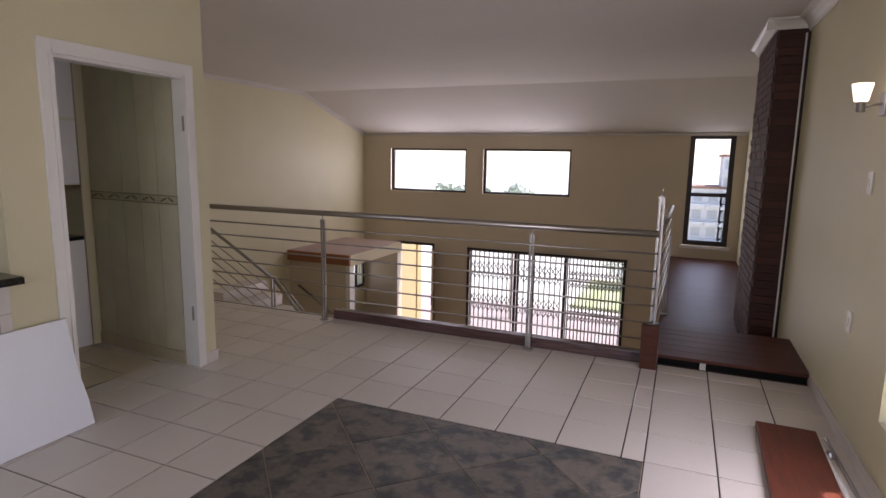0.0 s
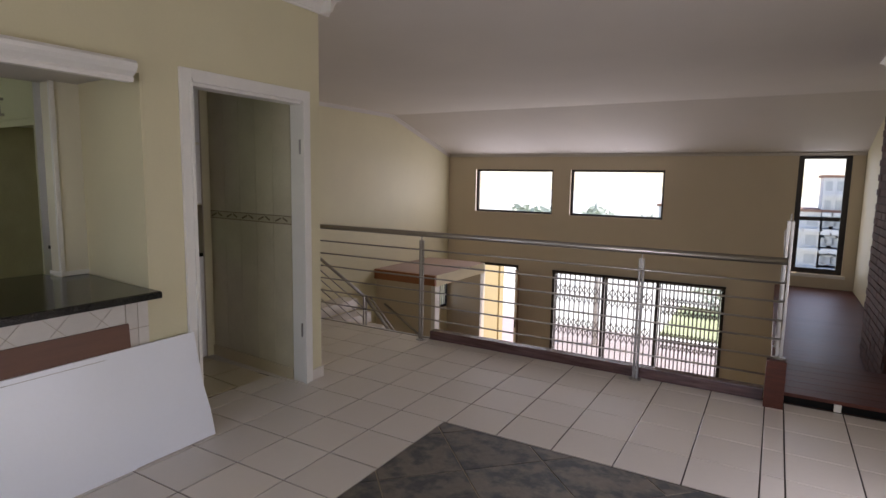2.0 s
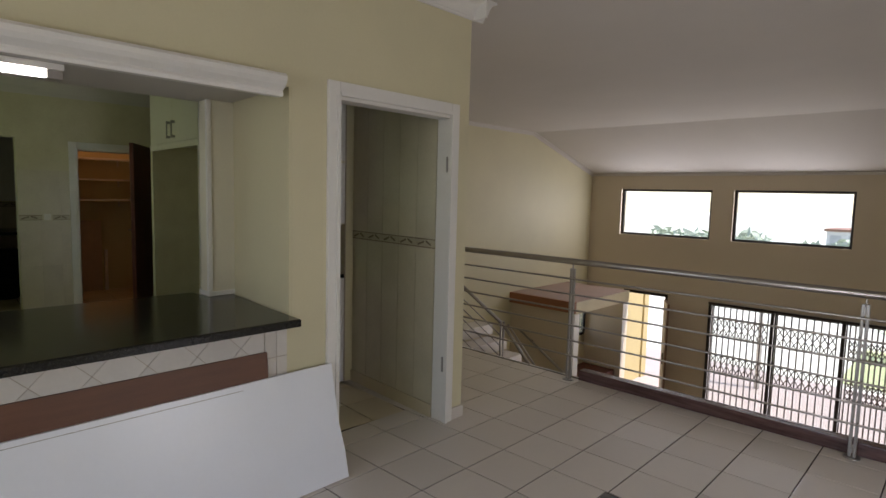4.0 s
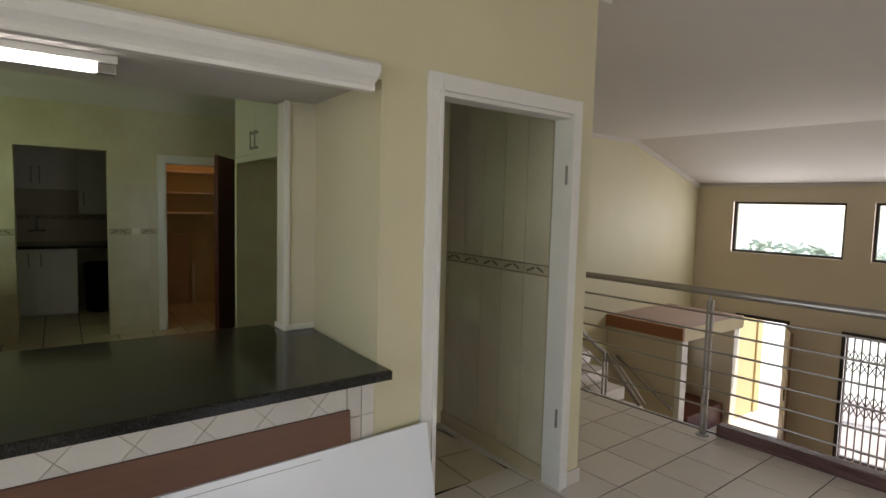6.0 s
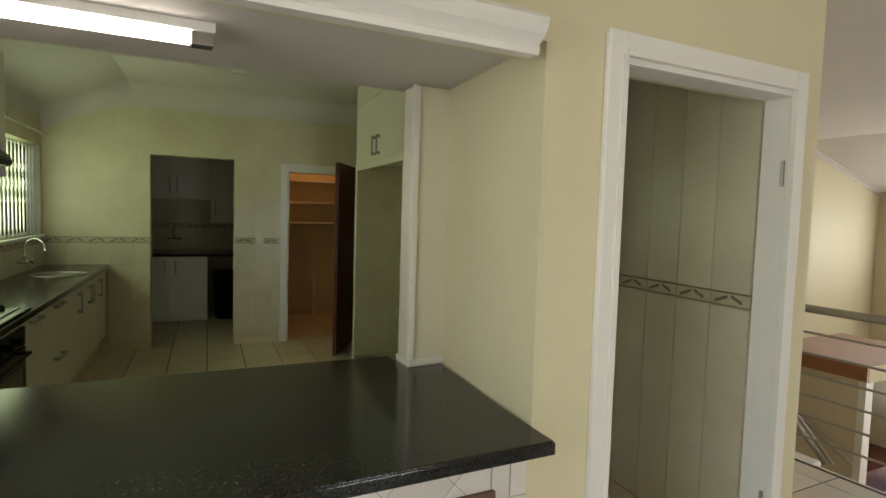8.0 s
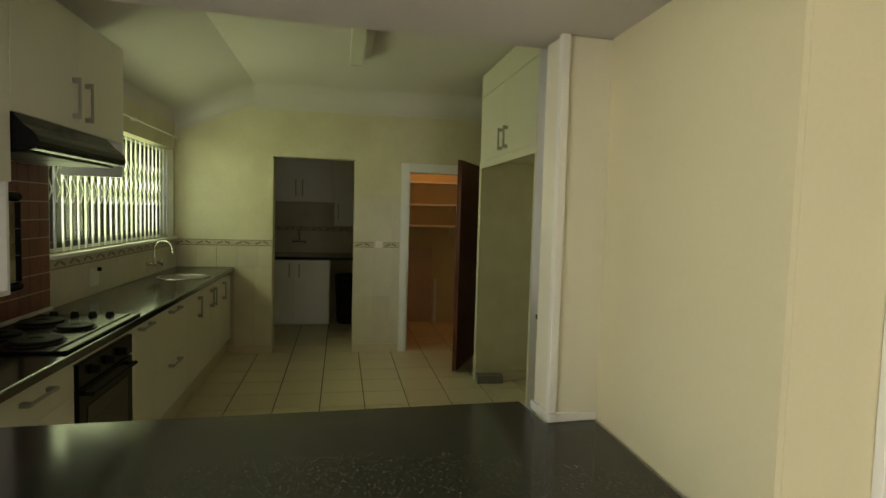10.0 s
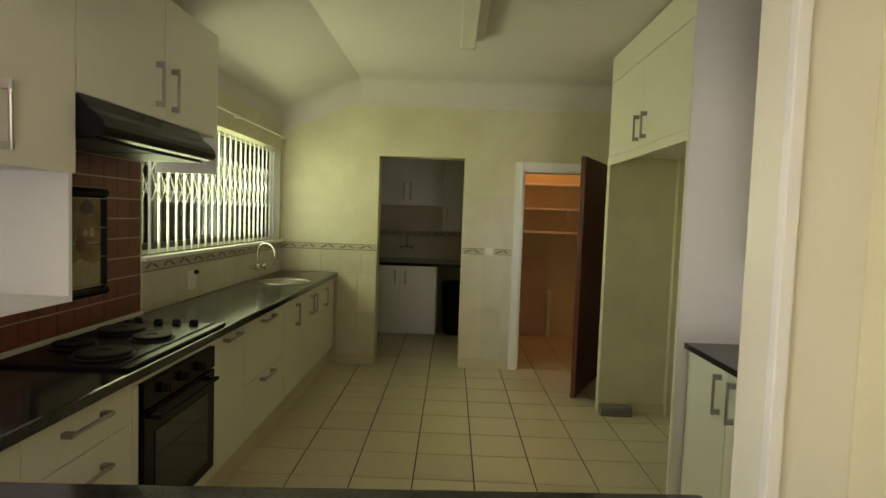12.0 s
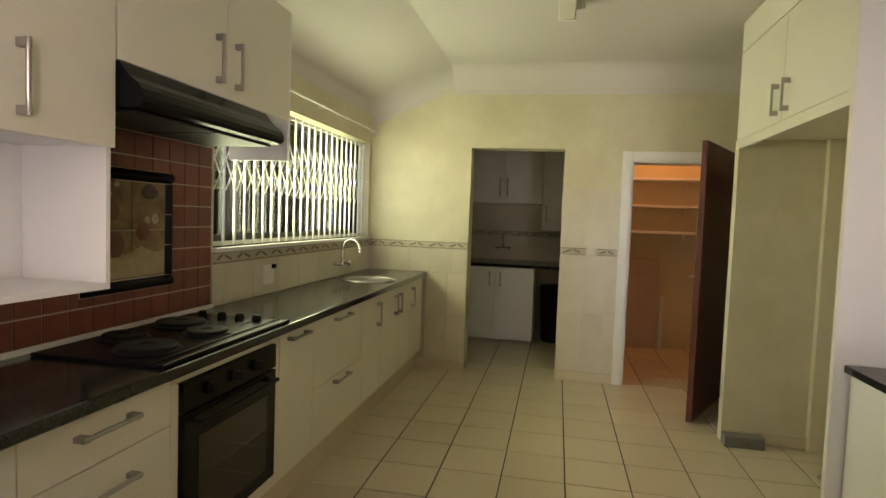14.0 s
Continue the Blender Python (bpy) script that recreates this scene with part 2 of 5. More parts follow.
def prism(bm, outline, a, b, axis="X"):
    """A flat outline (two coordinates) pushed from a to b along an axis."""
    def put(u, v, w):
        return {"X": (w, u, v), "Y": (u, w, v), "Z": (u, v, w)}[axis]
    lo = [bm.verts.new(put(u, v, a)) for u, v in outline]
    hi = [bm.verts.new(put(u, v, b)) for u, v in outline]
    k = len(outline)
    bm.faces.new(lo)
    bm.faces.new(hi)
    for i in range(k):
        bm.faces.new((lo[i], lo[(i + 1) % k], hi[(i + 1) % k], hi[i]))
    bmesh.ops.recalc_face_normals(bm, faces=bm.faces[:])
    return bm


def mesh_of(name, bm, mat, smooth=False):
    me = bpy.data.meshes.new(name)
    bm.to_mesh(me)
    bm.free()
    if mat:
        me.materials.append(mat)
    if smooth:
        me.polygons.foreach_set("use_smooth", [True] * len(me.polygons))
    return me


def thing(name, base, label, category, group="", kitchen=False):
    """An Empty at the foot of a thing, whose parts hang on it."""
    ob = new(name)
    ob.empty_display_size = 0.1
    BASE[ob] = Vector(base)
    ob.matrix_world = (KM if kitchen else Matrix.Identity(4)) @ Matrix.Translation(base)
    return tagged(ob, label, category, group)


def part(name, bm, mat, parent, label="", smooth=False):
    base = BASE[parent]
    bmesh.ops.translate(bm, verts=bm.verts[:], vec=-base)
    ob = new(name, mesh_of(name, bm, mat, smooth))
    ob.parent = parent
    BASE[ob] = base
    return tagged(ob, label)


def solid(name, bm, mat, label, category="", kind="", kitchen=False, group="", smooth=False, base=None):
    """A thing that is one mesh."""
    base = Vector(base) if base else Vector()
    bmesh.ops.translate(bm, verts=bm.verts[:], vec=-base)
    ob = new(name, mesh_of(name, bm, mat, smooth))
    ob.matrix_world = (KM if kitchen else Matrix.Identity(4)) @ Matrix.Translation(base)
    BASE[ob] = base
    return tagged(ob, label, category, group, kind)


def structure(name, bm, mat, label, kitchen=False, smooth=False):
    return solid(name, bm, mat, label, kind="structure", kitchen=kitchen, smooth=smooth)


def wall_with_holes(bm, plane, a0, a1, u0, u1, z0, z1, holes):
    """A wall from a0 to a1 in thickness (along plane), u0 to u1 in length, with oblong holes (u0, u1, z0, z1) right through it."""
    us = sorted({u0, u1, *(h[0] for h in holes), *(h[1] for h in holes)})
    zs = sorted({z0, z1, *(h[2] for h in holes), *(h[3] for h in holes)})
    for ua, ub in zip(us, us[1:]):
        run = None
        for za, zb in zip(zs, zs[1:]):
            um, zm = (ua + ub) / 2, (za + zb) / 2
            solid_here = not any(h[0] < um < h[1] and h[2] < zm < h[3] for h in holes)
            if solid_here:
                run = (run[0], zb) if run else (za, zb)
            if (not solid_here or zb == zs[-1]) and run:
                if plane == "x":
                    cube(bm, a0, ua, run[0], a1, ub, run[1])
                else:
                    cube(bm, ua, a0, run[0], ub, a1, run[1])
                run = None
    bmesh.ops.remove_doubles(bm, verts=bm.verts[:], dist=0.0005)
    seen = {}
    for f in list(bm.faces):
        seen.setdefault(frozenset(f.verts), []).append(f)
    doomed = [f for fs in seen.values() if len(fs) > 1 for f in fs]
    if doomed:
        bmesh.ops.delete(bm, geom=doomed, context="FACES_ONLY")
    return bm


def cornice(bm, p, q, out, size=0.10, drop=0.10, plain=False):
    """A coved ceiling moulding from p to q (on the wall, at ceiling height); out points into the room."""
    p, q, o = Vector(p), Vector(q), Vector(out).normalized()
    prof = [(0, 0), (size, 0), (size, -0.015), (size * 0.85, -0.02), (size * 0.6, -drop * 0.28), (size * 0.33, -drop * 0.58),
            (size * 0.2, -drop * 0.85), (0.016, -drop * 0.88), (0.014, -drop), (0, -drop)]
    if plain:
        prof = [(0, 0)] + [(size * (1 - math.sin(a * math.pi / 16)), -drop * (1 - math.cos(a * math.pi / 16))) for a in range(9)]
    rings = [[bm.verts.new(e + o * a + Vector((0, 0, b))) for a, b in prof] for e in (p, q)]
    k = len(prof)
    for i in range(k):
        bm.faces.new((rings[0][i], rings[0][(i + 1) % k], rings[1][(i + 1) % k], rings[1][i]))
    bm.faces.new(rings[0])
    bm.faces.new(rings[1])
    bmesh.ops.recalc_face_normals(bm, faces=bm.faces[:])
    return bm

# ---- structure: dining room and hall ----
bm = bmesh.new()
wall_with_holes(bm, "x", XW - 0.11, XW, -3.2, 3.06, 0, CZ, [(-0.45, 1.72, 0.86, 2.045), (2.0, 2.905, 0, 2.045)])
back_leaf = wall_with_holes(bmesh.new(), "x", XW - 0.2, XW - 0.1102, -3.2, 3.06, 0, CZ, [(-0.45, 1.74, 0.86, 2.045), (2.0, 2.947, 0, 2.045)])
structure("wall_west_back", back_leaf, CREAM, "cream painted inner leaf of the hatch wall")
structure("wall_west", bm, CREAM, "cream painted wall with a serving hatch and a doorway")
structure("wall_return", prism(bmesh.new(), [(XW - 0.0005, 1.705), (-3.62, 1.782), (-3.62, 1.90), (XW - 0.201, 1.90), (XW - 0.201, 1.7395), (XW - 0.109, 1.7385), (XW - 0.109, 1.7195), (XW - 0.0005, 1.7195)], 0, 2.05, "Z"), CREAM, "cream painted return wall beside the hatch")
structure("hatch_soffit", box(-3.76, -0.45, 2.047, XW - 0.201, 1.94, 2.76), CEILP, "matt painted dropped soffit over the hatch")
bm = bmesh.new()
wall_with_holes(bm, "x", XR, XR + 0.22, -3.2, 5.92, HF, CZ, [(2.07, 3.02, 0.35, 1.25)])
structure("wall_east", bm, CREAM, "cream painted wall with a lit sconce")
structure("wall_east_hall", box(1.32, 5.92, HF, 1.54, YB, CZ), CREAM, "cream painted wall of the raised walkway")
# Unseen closing wall; its window is assumed, to let light in.
bm = bmesh.new()
wall_with_holes(bm, "y", -3.4, -3.2, -3.065, 1.4, 0, CZ, [(-2.3, 0.7, 0.4, 2.3)])
structure("wall_south", bm, CREAM, "unseen cream wall closing the room, with an assumed wide window")
W1, W2, WN = (-6.10, -4.21, 0.78, 1.76), (-3.81, -1.895, 0.78, 1.765), (0.345, 1.13, -0.05, 2.075)
SL, DR = (-4.11, -0.66, HF, -0.46), (-5.92, -5.0, HF, -0.48)
bm = bmesh.new()
wall_with_holes(bm, "y", YB, YB + 0.25, XL - 0.2, 1.54, HF, CZ, [W1, W2, WN, SL, DR])
structure("wall_north", bm, HALLP, "tan painted hall wall with high windows above glazed doors")
structure("wall_hall_side", wall_with_holes(bmesh.new(), "x", XL - 0.2, XL, 3.0, YB, HF, CZ, [(11.15, 11.80, -1.56, -0.92)]), CREAM, "pale painted hall side wall")
structure("wall_under_floor", box(XL, 2.9, HF, XR, 3.05, -0.25), CREAM, "cream painted wall under the dining floor")
# ceiling: flat, then sloping down to the window wall
bm = bmesh.new()
prism(bm, [(-3.4, CZ), (9.5, CZ), (YB, 2.09), (YB + 0.25, 2.09), (YB + 0.25, CZ + 0.2), (-3.4, CZ + 0.2)], XL - 0.2, 1.54, "X")
structure("ceiling", bm, CEILP, "matt off-white ceiling, sloping down at the window wall")
bm = bmesh.new()
cornice(bm, (XW, -3.2, CZ), (XW, 3.16, CZ), (1, 0, 0), 0.11, 0.115)
cornice(bm, (XW - 0.2, 3.06, CZ), (XW + 0.12, 3.06, CZ), (0, 1, 0), 0.11, 0.115)
cornice(bm, (XR, -3.2, CZ), (XR, 5.92, CZ), (-1, 0, 0), 0.11, 0.115)
cornice(bm, (0.86, 5.918, CZ), (XR, 5.918, CZ), (0, -1, 0), 0.085, 0.09)
cornice(bm, (0.948, 5.825, CZ), (0.948, 7.36, CZ), (-1, 0, 0), 0.085, 0.09)
structure("cornice", bm, WHITEP, "white coved plaster cornice")
bm = bmesh.new()
cornice(bm, (XL, 3.1, CZ), (XL, 9.5, CZ), (1, 0, 0), 0.06, 0.06)
cornice(bm, (XL, 9.5, CZ), (XL, YB, 2.09), (1, 0, 0), 0.06, 0.06)
cornice(bm, (XL, YB, 2.09), (1.32, YB, 2.09), (0, -1, 0), 0.05, 0.05)
structure("hall_cornice", bm, CEILP, "small off-white coved cornice round the hall ceiling")
# floors
bm = bmesh.new()
cube(bm, XW - 0.35, -3.4, -0.25, XR, 4.44, -0.006)
cube(bm, XL, 3.0, -0.25, XW - 0.35, 4.44, -0.006)
floor = structure("floor", bm, GROUT, "cream ceramic tiled floor with dark grout joints")
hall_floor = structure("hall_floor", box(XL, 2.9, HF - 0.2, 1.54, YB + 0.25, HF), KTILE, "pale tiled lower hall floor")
kfloor = structure("kitchen_floor", box(-10.6, -0.9, -0.2, -3.0, 3.0, -0.006), GROUT, "cream ceramic tiled kitchen floor", kitchen=True)

# ---- structure: kitchen ----
bm = bmesh.new()
wall_with_holes(bm, "y", -0.85, -0.65, -8.32, -2.95, 0, 2.8, [(-8.06, -5.62, 1.20, 2.075)])
structure("wall_kitchen_window", bm, KPAINT, "stained cream painted kitchen wall with a barred window", True)
bm = bmesh.new()
wall_with_holes(bm, "x", -8.32, -8.12, -0.65, 2.87, 0, 2.8, [(0.302, 1.132, 0, 2.055), (1.70, 2.52, 0, 1.965)])
structure("wall_kitchen_back", bm, KPAINT, "stained cream painted wall with two doorways", True)
structure("wall_kitchen_side", cube(box(-8.32, 2.87, 0, -4.0955, 3.10, 2.8), -4.095, 2.948, 0, -3.08, 3.10, 2.8), CREAM, "marbled cream tiled kitchen wall", True)
bm = bmesh.new()
cube(bm, -7.05, 2.225, 0, -6.97, 2.87, 1.985)
structure("wall_recess_side", bm, KPAINT, "cream painted side wall of the fridge recess", True)
bm = bmesh.new()
prism(bm, [(-0.85, 2.44), (-0.65, 2.44), (0.12, 2.76), (3.1, 2.76), (3.1, 2.95), (-0.85, 2.95)], -8.32, -3.02, "X")
structure("kitchen_ceiling", bm, CEILP, "off-white kitchen ceiling sloping towards the window", True)
bm = bmesh.new()
cornice(bm, (-8.12, 0.12, 2.76), (-8.12, 2.87, 2.76), (1, 0, 0), 0.20, 0.23, True)
cornice(bm, (-8.12, -0.65, 2.44), (-8.12, 0.12, 2.76), (1, 0, 0), 0.20, 0.19, True)
cornice(bm, (-8.12, -0.65, 2.445), (-3.1, -0.65, 2.445), (0, 1, 0), 0.03, 0.115, True)
structure("kitchen_cornice", bm, CEILP, "wide coved kitchen cornice", True)
# scullery and pantry shells behind the doorways
bm = bmesh.new()
cube(bm, -10.5, -0.3, 0, -10.38, 1.5, 2.6)
cube(bm, -10.38, -0.3, 0, -8.32, -0.2, 2.6)
cube(bm, -10.38, 1.35, 0, -8.32, 1.5, 2.6)
structure("scullery_walls", bm, WTILE, "pale tiled scullery walls", True)
bm = bmesh.new()
cube(bm, -9.95, 1.5, 0, -9.83, 2.85, 2.6)
cube(bm, -9.83, 1.501, 0, -8.32, 1.6, 2.6)
cube(bm, -9.83, 2.75, 0, -8.32, 2.85, 2.6)
structure("pantry_walls", bm, CREAM, "cream painted pantry walls", True)
structure("back_rooms_ceiling", box(-10.6, -0.4, 2.6, -8.32, 2.95, 2.75), CEILP, "matt ceiling of scullery and pantry", True)

# ---- big fixed things ----
# hatch counter
bm = bmesh.new()
prism(bm, [(-3.87, -0.62), (-2.745, -0.62), (-2.745, 1.70), (XW - 0.2, 1.717), (-3.60, 1.772), (-3.60, 1.61), (-3.80, 1.61)], 0.862, 0.902, "Z")
bmesh.ops.bevel(bm, geom=bm.edges[:], offset=0.007, segments=2, affect="EDGES", profile=0.6)
counter = thing("hatch_counter", (-3.3, 0.6, 0.862), "polished black granite counter set into the serving hatch", "counter")
part("slab", bm, GRANITE, counter)
part("front_edge", box(-2.7445, -0.62, 0.864, -2.738, 1.698, 0.899, bevel=0.003), GRANITE, counter, "polished rounded front edge")
# post at the hatch
post = thing("hatch_post", (-3.67, 1.72, 0.903), "white painted post standing on the granite counter", "post")
part("shaft", box(-3.72, 1.625, 0.903, -3.601, 1.781, 2.045, bevel=0.004), POSTP, post)
part("edge_strip", box(-3.612, 1.613, 0.931, -3.59, 1.64, 2.045, bevel=0.003), WHITEP, post)
part("foot_strip", box(-3.725, 1.615, 0.903, -3.592, 1.777, 0.93, bevel=0.003), WHITEP, post)
# hatch cornice
bm = bmesh.new()
prof = [(0, 1.985), (0.045, 1.985), (0.05, 2.0), (0.045, 2.012), (0.055, 2.02), (0.075, 2.035), (0.088, 2.055), (0.09, 2.075), (0.075, 2.09), (0.03, 2.10), (0, 2.10)]
prism(bm, [(XW + a, z) for a, z in prof], -0.6, 1.645, "Y")
structure("hatch_moulding", bm, WHITEP, "white rounded plaster moulding over the hatch")

# doorway trim
def door_trim(name, plane_x, y0, y1, z, w=0.075, t=0.022, kitchen=False, depth=0.2, side=1, lap=0.0):
    ob = thing(name, (plane_x, (y0 + y1) / 2, 0), "white painted wooden door frame", "door frame", kitchen=kitchen)
    tagged(ob, kind="structure")
    s = side
    for nm, ya, yb, za, zb in (("jamb_casing", y0 - w, y0, 0, z + w), ("jamb_casing", y1 - lap, y1 - lap + w, 0, z + w), ("head_casing", y0, y1 - lap, z, z + w)):
        b = box(plane_x, ya, za, plane_x + s * t, yb, zb, bevel=0.004)
        inner = 0.02
        if nm == "head_casing":
            cube(b, plane_x + s * 0.008, ya + 0.001, za - 0.0015, plane_x + s * t * 1.35, yb - 0.001, za + inner)
        elif ya < y0:
            cube(b, plane_x + s * 0.008, yb - inner, za + 0.001, plane_x + s * t * 1.35, yb + 0.0015, z - 0.0018)
        else:
            cube(b, plane_x + s * 0.008, ya - 0.0015, za + 0.001, plane_x + s * t * 1.35, ya + inner, z - 0.0018)
        part(nm, b, WHITEP, ob)
    lin = bmesh.new()
    cube(lin, plane_x + s * 0.004, y0 + 0.0005, 0.0005, plane_x - s * (depth + 0.004), y0 + 0.02, z - 0.0005)
    cube(lin, plane_x - s * 0.001 if lap else plane_x + s * 0.004, y1 - 0.02, 0.0005, plane_x - s * (depth + 0.004), y1 - 0.0005, z - 0.0005)
    cube(lin, plane_x + s * 0.0035, y0 + 0.0205, z - 0.02, plane_x - s * (depth + 0.0035), y1 - 0.0205, z - 0.001)
    if not lap:
        cube(lin, plane_x - s * depth * 0.45, y1 - 0.035, 0.001, plane_x - s * depth * 0.65, y1 - 0.0205, z - 0.0205)
    cube(lin, plane_x - s * depth * 0.45, y0 + 0.0205, 0.001, plane_x - s * depth * 0.65, y0 + 0.035, z - 0.0205)
    part("lining", lin, WHITEP, ob)
    return ob


dt = door_trim("door_frame_dining", XW, 2.0, 2.903, 2.045, w=0.072, depth=0.108, lap=0.03)
for z in (0.35, 1.68):
    part("hinge", tube(bmesh.new(), (XW - 0.018, 2.877, z), (XW - 0.018, 2.877, z + 0.1), 0.007), STEEL, dt, "worn steel hinge")
door_trim("door_frame_pantry", -8.12, 1.70, 2.52, 1.965, kitchen=True)

# kitchen base cabinets
worktop = thing("worktop", (-6.0, -0.35, 0.862), "speckled black granite worktop along the kitchen window wall", "worktop", kitchen=True)
ring = [(-7.22 + 0.19 * math.cos(a), -0.335 + 0.19 * math.sin(a)) for a in (math.pi / 2 - 2 * math.pi * i / 32 for i in range(33))]
slab_outline = [(-8.118, -0.648), (-3.86, -0.648), (-3.86, -0.087), (-7.22, -0.087), *ring, (-7.2202, -0.087), (-8.118, -0.087)]
part("slab", prism(bmesh.new(), slab_outline, 0.862, 0.902, "Z"), GRANITE, worktop)
part("front_edge", prism(bmesh.new(), [(-0.0869, 0.862), (-0.080, 0.863), (-0.075, 0.868), (-0.075, 0.895), (-0.078, 0.900), (-0.0869, 0.902)], -8.118, -3.86, "X"),
     GRANITE, worktop, "rounded polished granite edge")


def bar_handle(bm, p, q, out, r=0.007, stand=0.032):
    """A straight bar handle with two square feet."""
    p, q, o = Vector(p), Vector(q), Vector(out)
    d = (q - p).normalized()
    tube(bm, p + o * stand - d * 0.0, q + o * stand + d * 0.0, r, 10)
    for e, s in ((p, 1), (q, -1)):
        a, b = e + d * s * 0.002, e + d * s * 0.026 + o * (stand + 0.004)
        side = d.cross(o).normalized() * 0.008
        a2, b2 = a - side, b + side
        cube(bm, a2.x, a2.y, a2.z, b2.x, b2.y, b2.z)
    return bm


def base_cabinet(x0, x1, label, fronts, group=""):
    c = thing("base_cabinet", ((x0 + x1) / 2, -0.36, 0), label, "cabinet", group, kitchen=True)
    b = bmesh.new()
    cube(b, x0 + 0.001, -0.64, 0.156, x1 - 0.001, -0.132, 0.70 if x0 < -7.0 and x1 > -7.45 else 0.860)
    part("carcass", b, LAMC, c)
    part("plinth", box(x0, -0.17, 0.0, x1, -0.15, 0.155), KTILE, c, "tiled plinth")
    for nm, a0, a1, z0, z1, handle in fronts:
        f = part(nm, box(a0 + 0.002, -0.131, z0 + 0.002, a1 - 0.002, -0.113, z1 - 0.002, bevel=0.002), LAMC, c)
        if handle:
            hb = bmesh.new()
            (hx0, hz0), (hx1, hz1) = handle
            bar_handle(hb, (hx0, -0.113, hz0), (hx1, -0.113, hz1), (0, 1, 0))
            part("handle", hb, STEEL, f, "brushed steel bar handle")
    return c


g = "kitchen base cabinets"
base_cabinet(-4.05, -3.87, "narrow cream base cabinet beside the hatch counter", [("door", -4.05, -3.87, 0.165, 0.858, None)], g)
dr = [("drawer_front", -4.59, -4.05, 0.70, 0.858, ((-4.42, 0.797), (-4.205, 0.797))), ("drawer_front", -4.59, -4.05, 0.46, 0.70, ((-4.42, 0.617), (-4.205, 0.617))),
      ("drawer_front", -4.59, -4.05, 0.165, 0.46, ((-4.42, 0.37), (-4.205, 0.37)))]
base_cabinet(-4.59, -4.05, "cream drawer cabinet with steel bar handles", dr, g)
oc = base_cabinet(-5.33, -4.59, "cream oven housing under the worktop",
                  [("top_rail", -5.33, -4.59, 0.828, 0.858, None), ("side_rail", -4.63, -4.59, 0.165, 0.828, None),
                   ("side_rail", -5.33, -5.275, 0.165, 0.828, None), ("bottom_rail", -5.275, -4.63, 0.165, 0.225, None)], g)
base_cabinet(-5.70, -5.33, "cream pull-out base cabinet with one bar handle", [
    ("pull_out_front", -5.70, -5.33, 0.165, 0.858, ((-5.605, 0.82), (-5.40, 0.82)))], g)
base_cabinet(-6.45, -5.70, "cream base cabinet with two deep drawers", [
    ("drawer_front", -6.45, -5.70, 0.483, 0.858, ((-6.205, 0.815), (-5.97, 0.815))), ("drawer_front", -6.45, -5.70, 0.165, 0.483, ((-6.20, 0.455), (-5.97, 0.455)))], g)
base_cabinet(-7.245, -6.45, "cream sink cabinet with a pair of doors", [
    ("door", -6.85, -6.45, 0.165, 0.858, ((-6.76, 0.635), (-6.76, 0.805))), ("door", -7.245, -6.85, 0.165, 0.858, ((-7.19, 0.645), (-7.19, 0.805)))], g)
base_cabinet(-8.11, -7.245, "cream corner base cabinet with a pair of doors", [
    ("door", -7.65, -7.245, 0.165, 0.858, ((-7.30, 0.645), (-7.30, 0.805))), ("door", -8.11, -7.65, 0.165, 0.858, ((-7.705, 0.635), (-7.705, 0.805)))], g)

# oven
ov = thing("oven", (-4.95, -0.38, 0.226), "black built-in oven with a dark glass door", "oven", kitchen=True)
part("body", box(-5.272, -0.60, 0.227, -4.633, -0.1325, 0.826), BLACKM, ov)
part("control_panel", box(-5.272, -0.132, 0.724, -4.633, -0.098, 0.826, bevel=0.004), BLACK, ov)
for x in (-5.10, -4.94, -4.78):
    kb = lathe(bmesh.new(), [(0.022, 0), (0.022, 0.012), (0.017, 0.024), (0.013, 0.026)], (x, -0.098, 0.772), 20, "Y")
    cube(kb, x - 0.004, -0.0725, 0.752, x + 0.004, -0.066, 0.792)
    part("knob", kb, BLACKM, ov)
dd = part("door", box(-5.270, -0.132, 0.232, -4.635, -0.097, 0.716, bevel=0.005), BLACK, ov)
part("window", box(-5.19, -0.0968, 0.29, -4.715, -0.0945, 0.62), DGLASS, dd, "dark glass oven window")
hb = bmesh.new()
bar_handle(hb, (-5.22, -0.097, 0.685), (-4.685, -0.097, 0.685), (0, 1, 0), 0.009, 0.035)
part("handle", hb, BLACKM, dd)

# hob
hob = thing("hob", (-4.95, -0.34, 0.903), "black enamel electric hob with four solid plates", "hob", kitchen=True)
part("plate", box(-5.385, -0.60, 0.903, -4.53, -0.106, 0.914, bevel=0.004), BLACK, hob)
part("trim", box(-5.39, -0.105, 0.903, -4.525, -0.094, 0.918, bevel=0.002), BLACK, hob)
part("raised_rim", box(-5.383, -0.15, 0.9142, -4.532, -0.143, 0.918), BLACKM, hob)
for x, y, r in ((-4.70, -0.29, 0.10), (-4.82, -0.485, 0.078), (-5.12, -0.465, 0.10), (-5.0, -0.26, 0.078)):
    part("hot_plate", lathe(bmesh.new(), [(r + 0.012, 0), (r + 0.012, 0.004), (r, 0.005), (r, 0.016), (r * 0.95, 0.019), (r * 0.3, 0.019), (r * 0.25, 0.015)], (x, y, 0.9141), 32), BLACKM, hob)
for y in (-0.50, -0.40, -0.31, -0.225):
    part("knob", lathe(bmesh.new(), [(0.022, 0), (0.022, 0.006), (0.017, 0.024), (0.013, 0.026)], (-5.32, y, 0.9141), 16), BLACKM, hob)

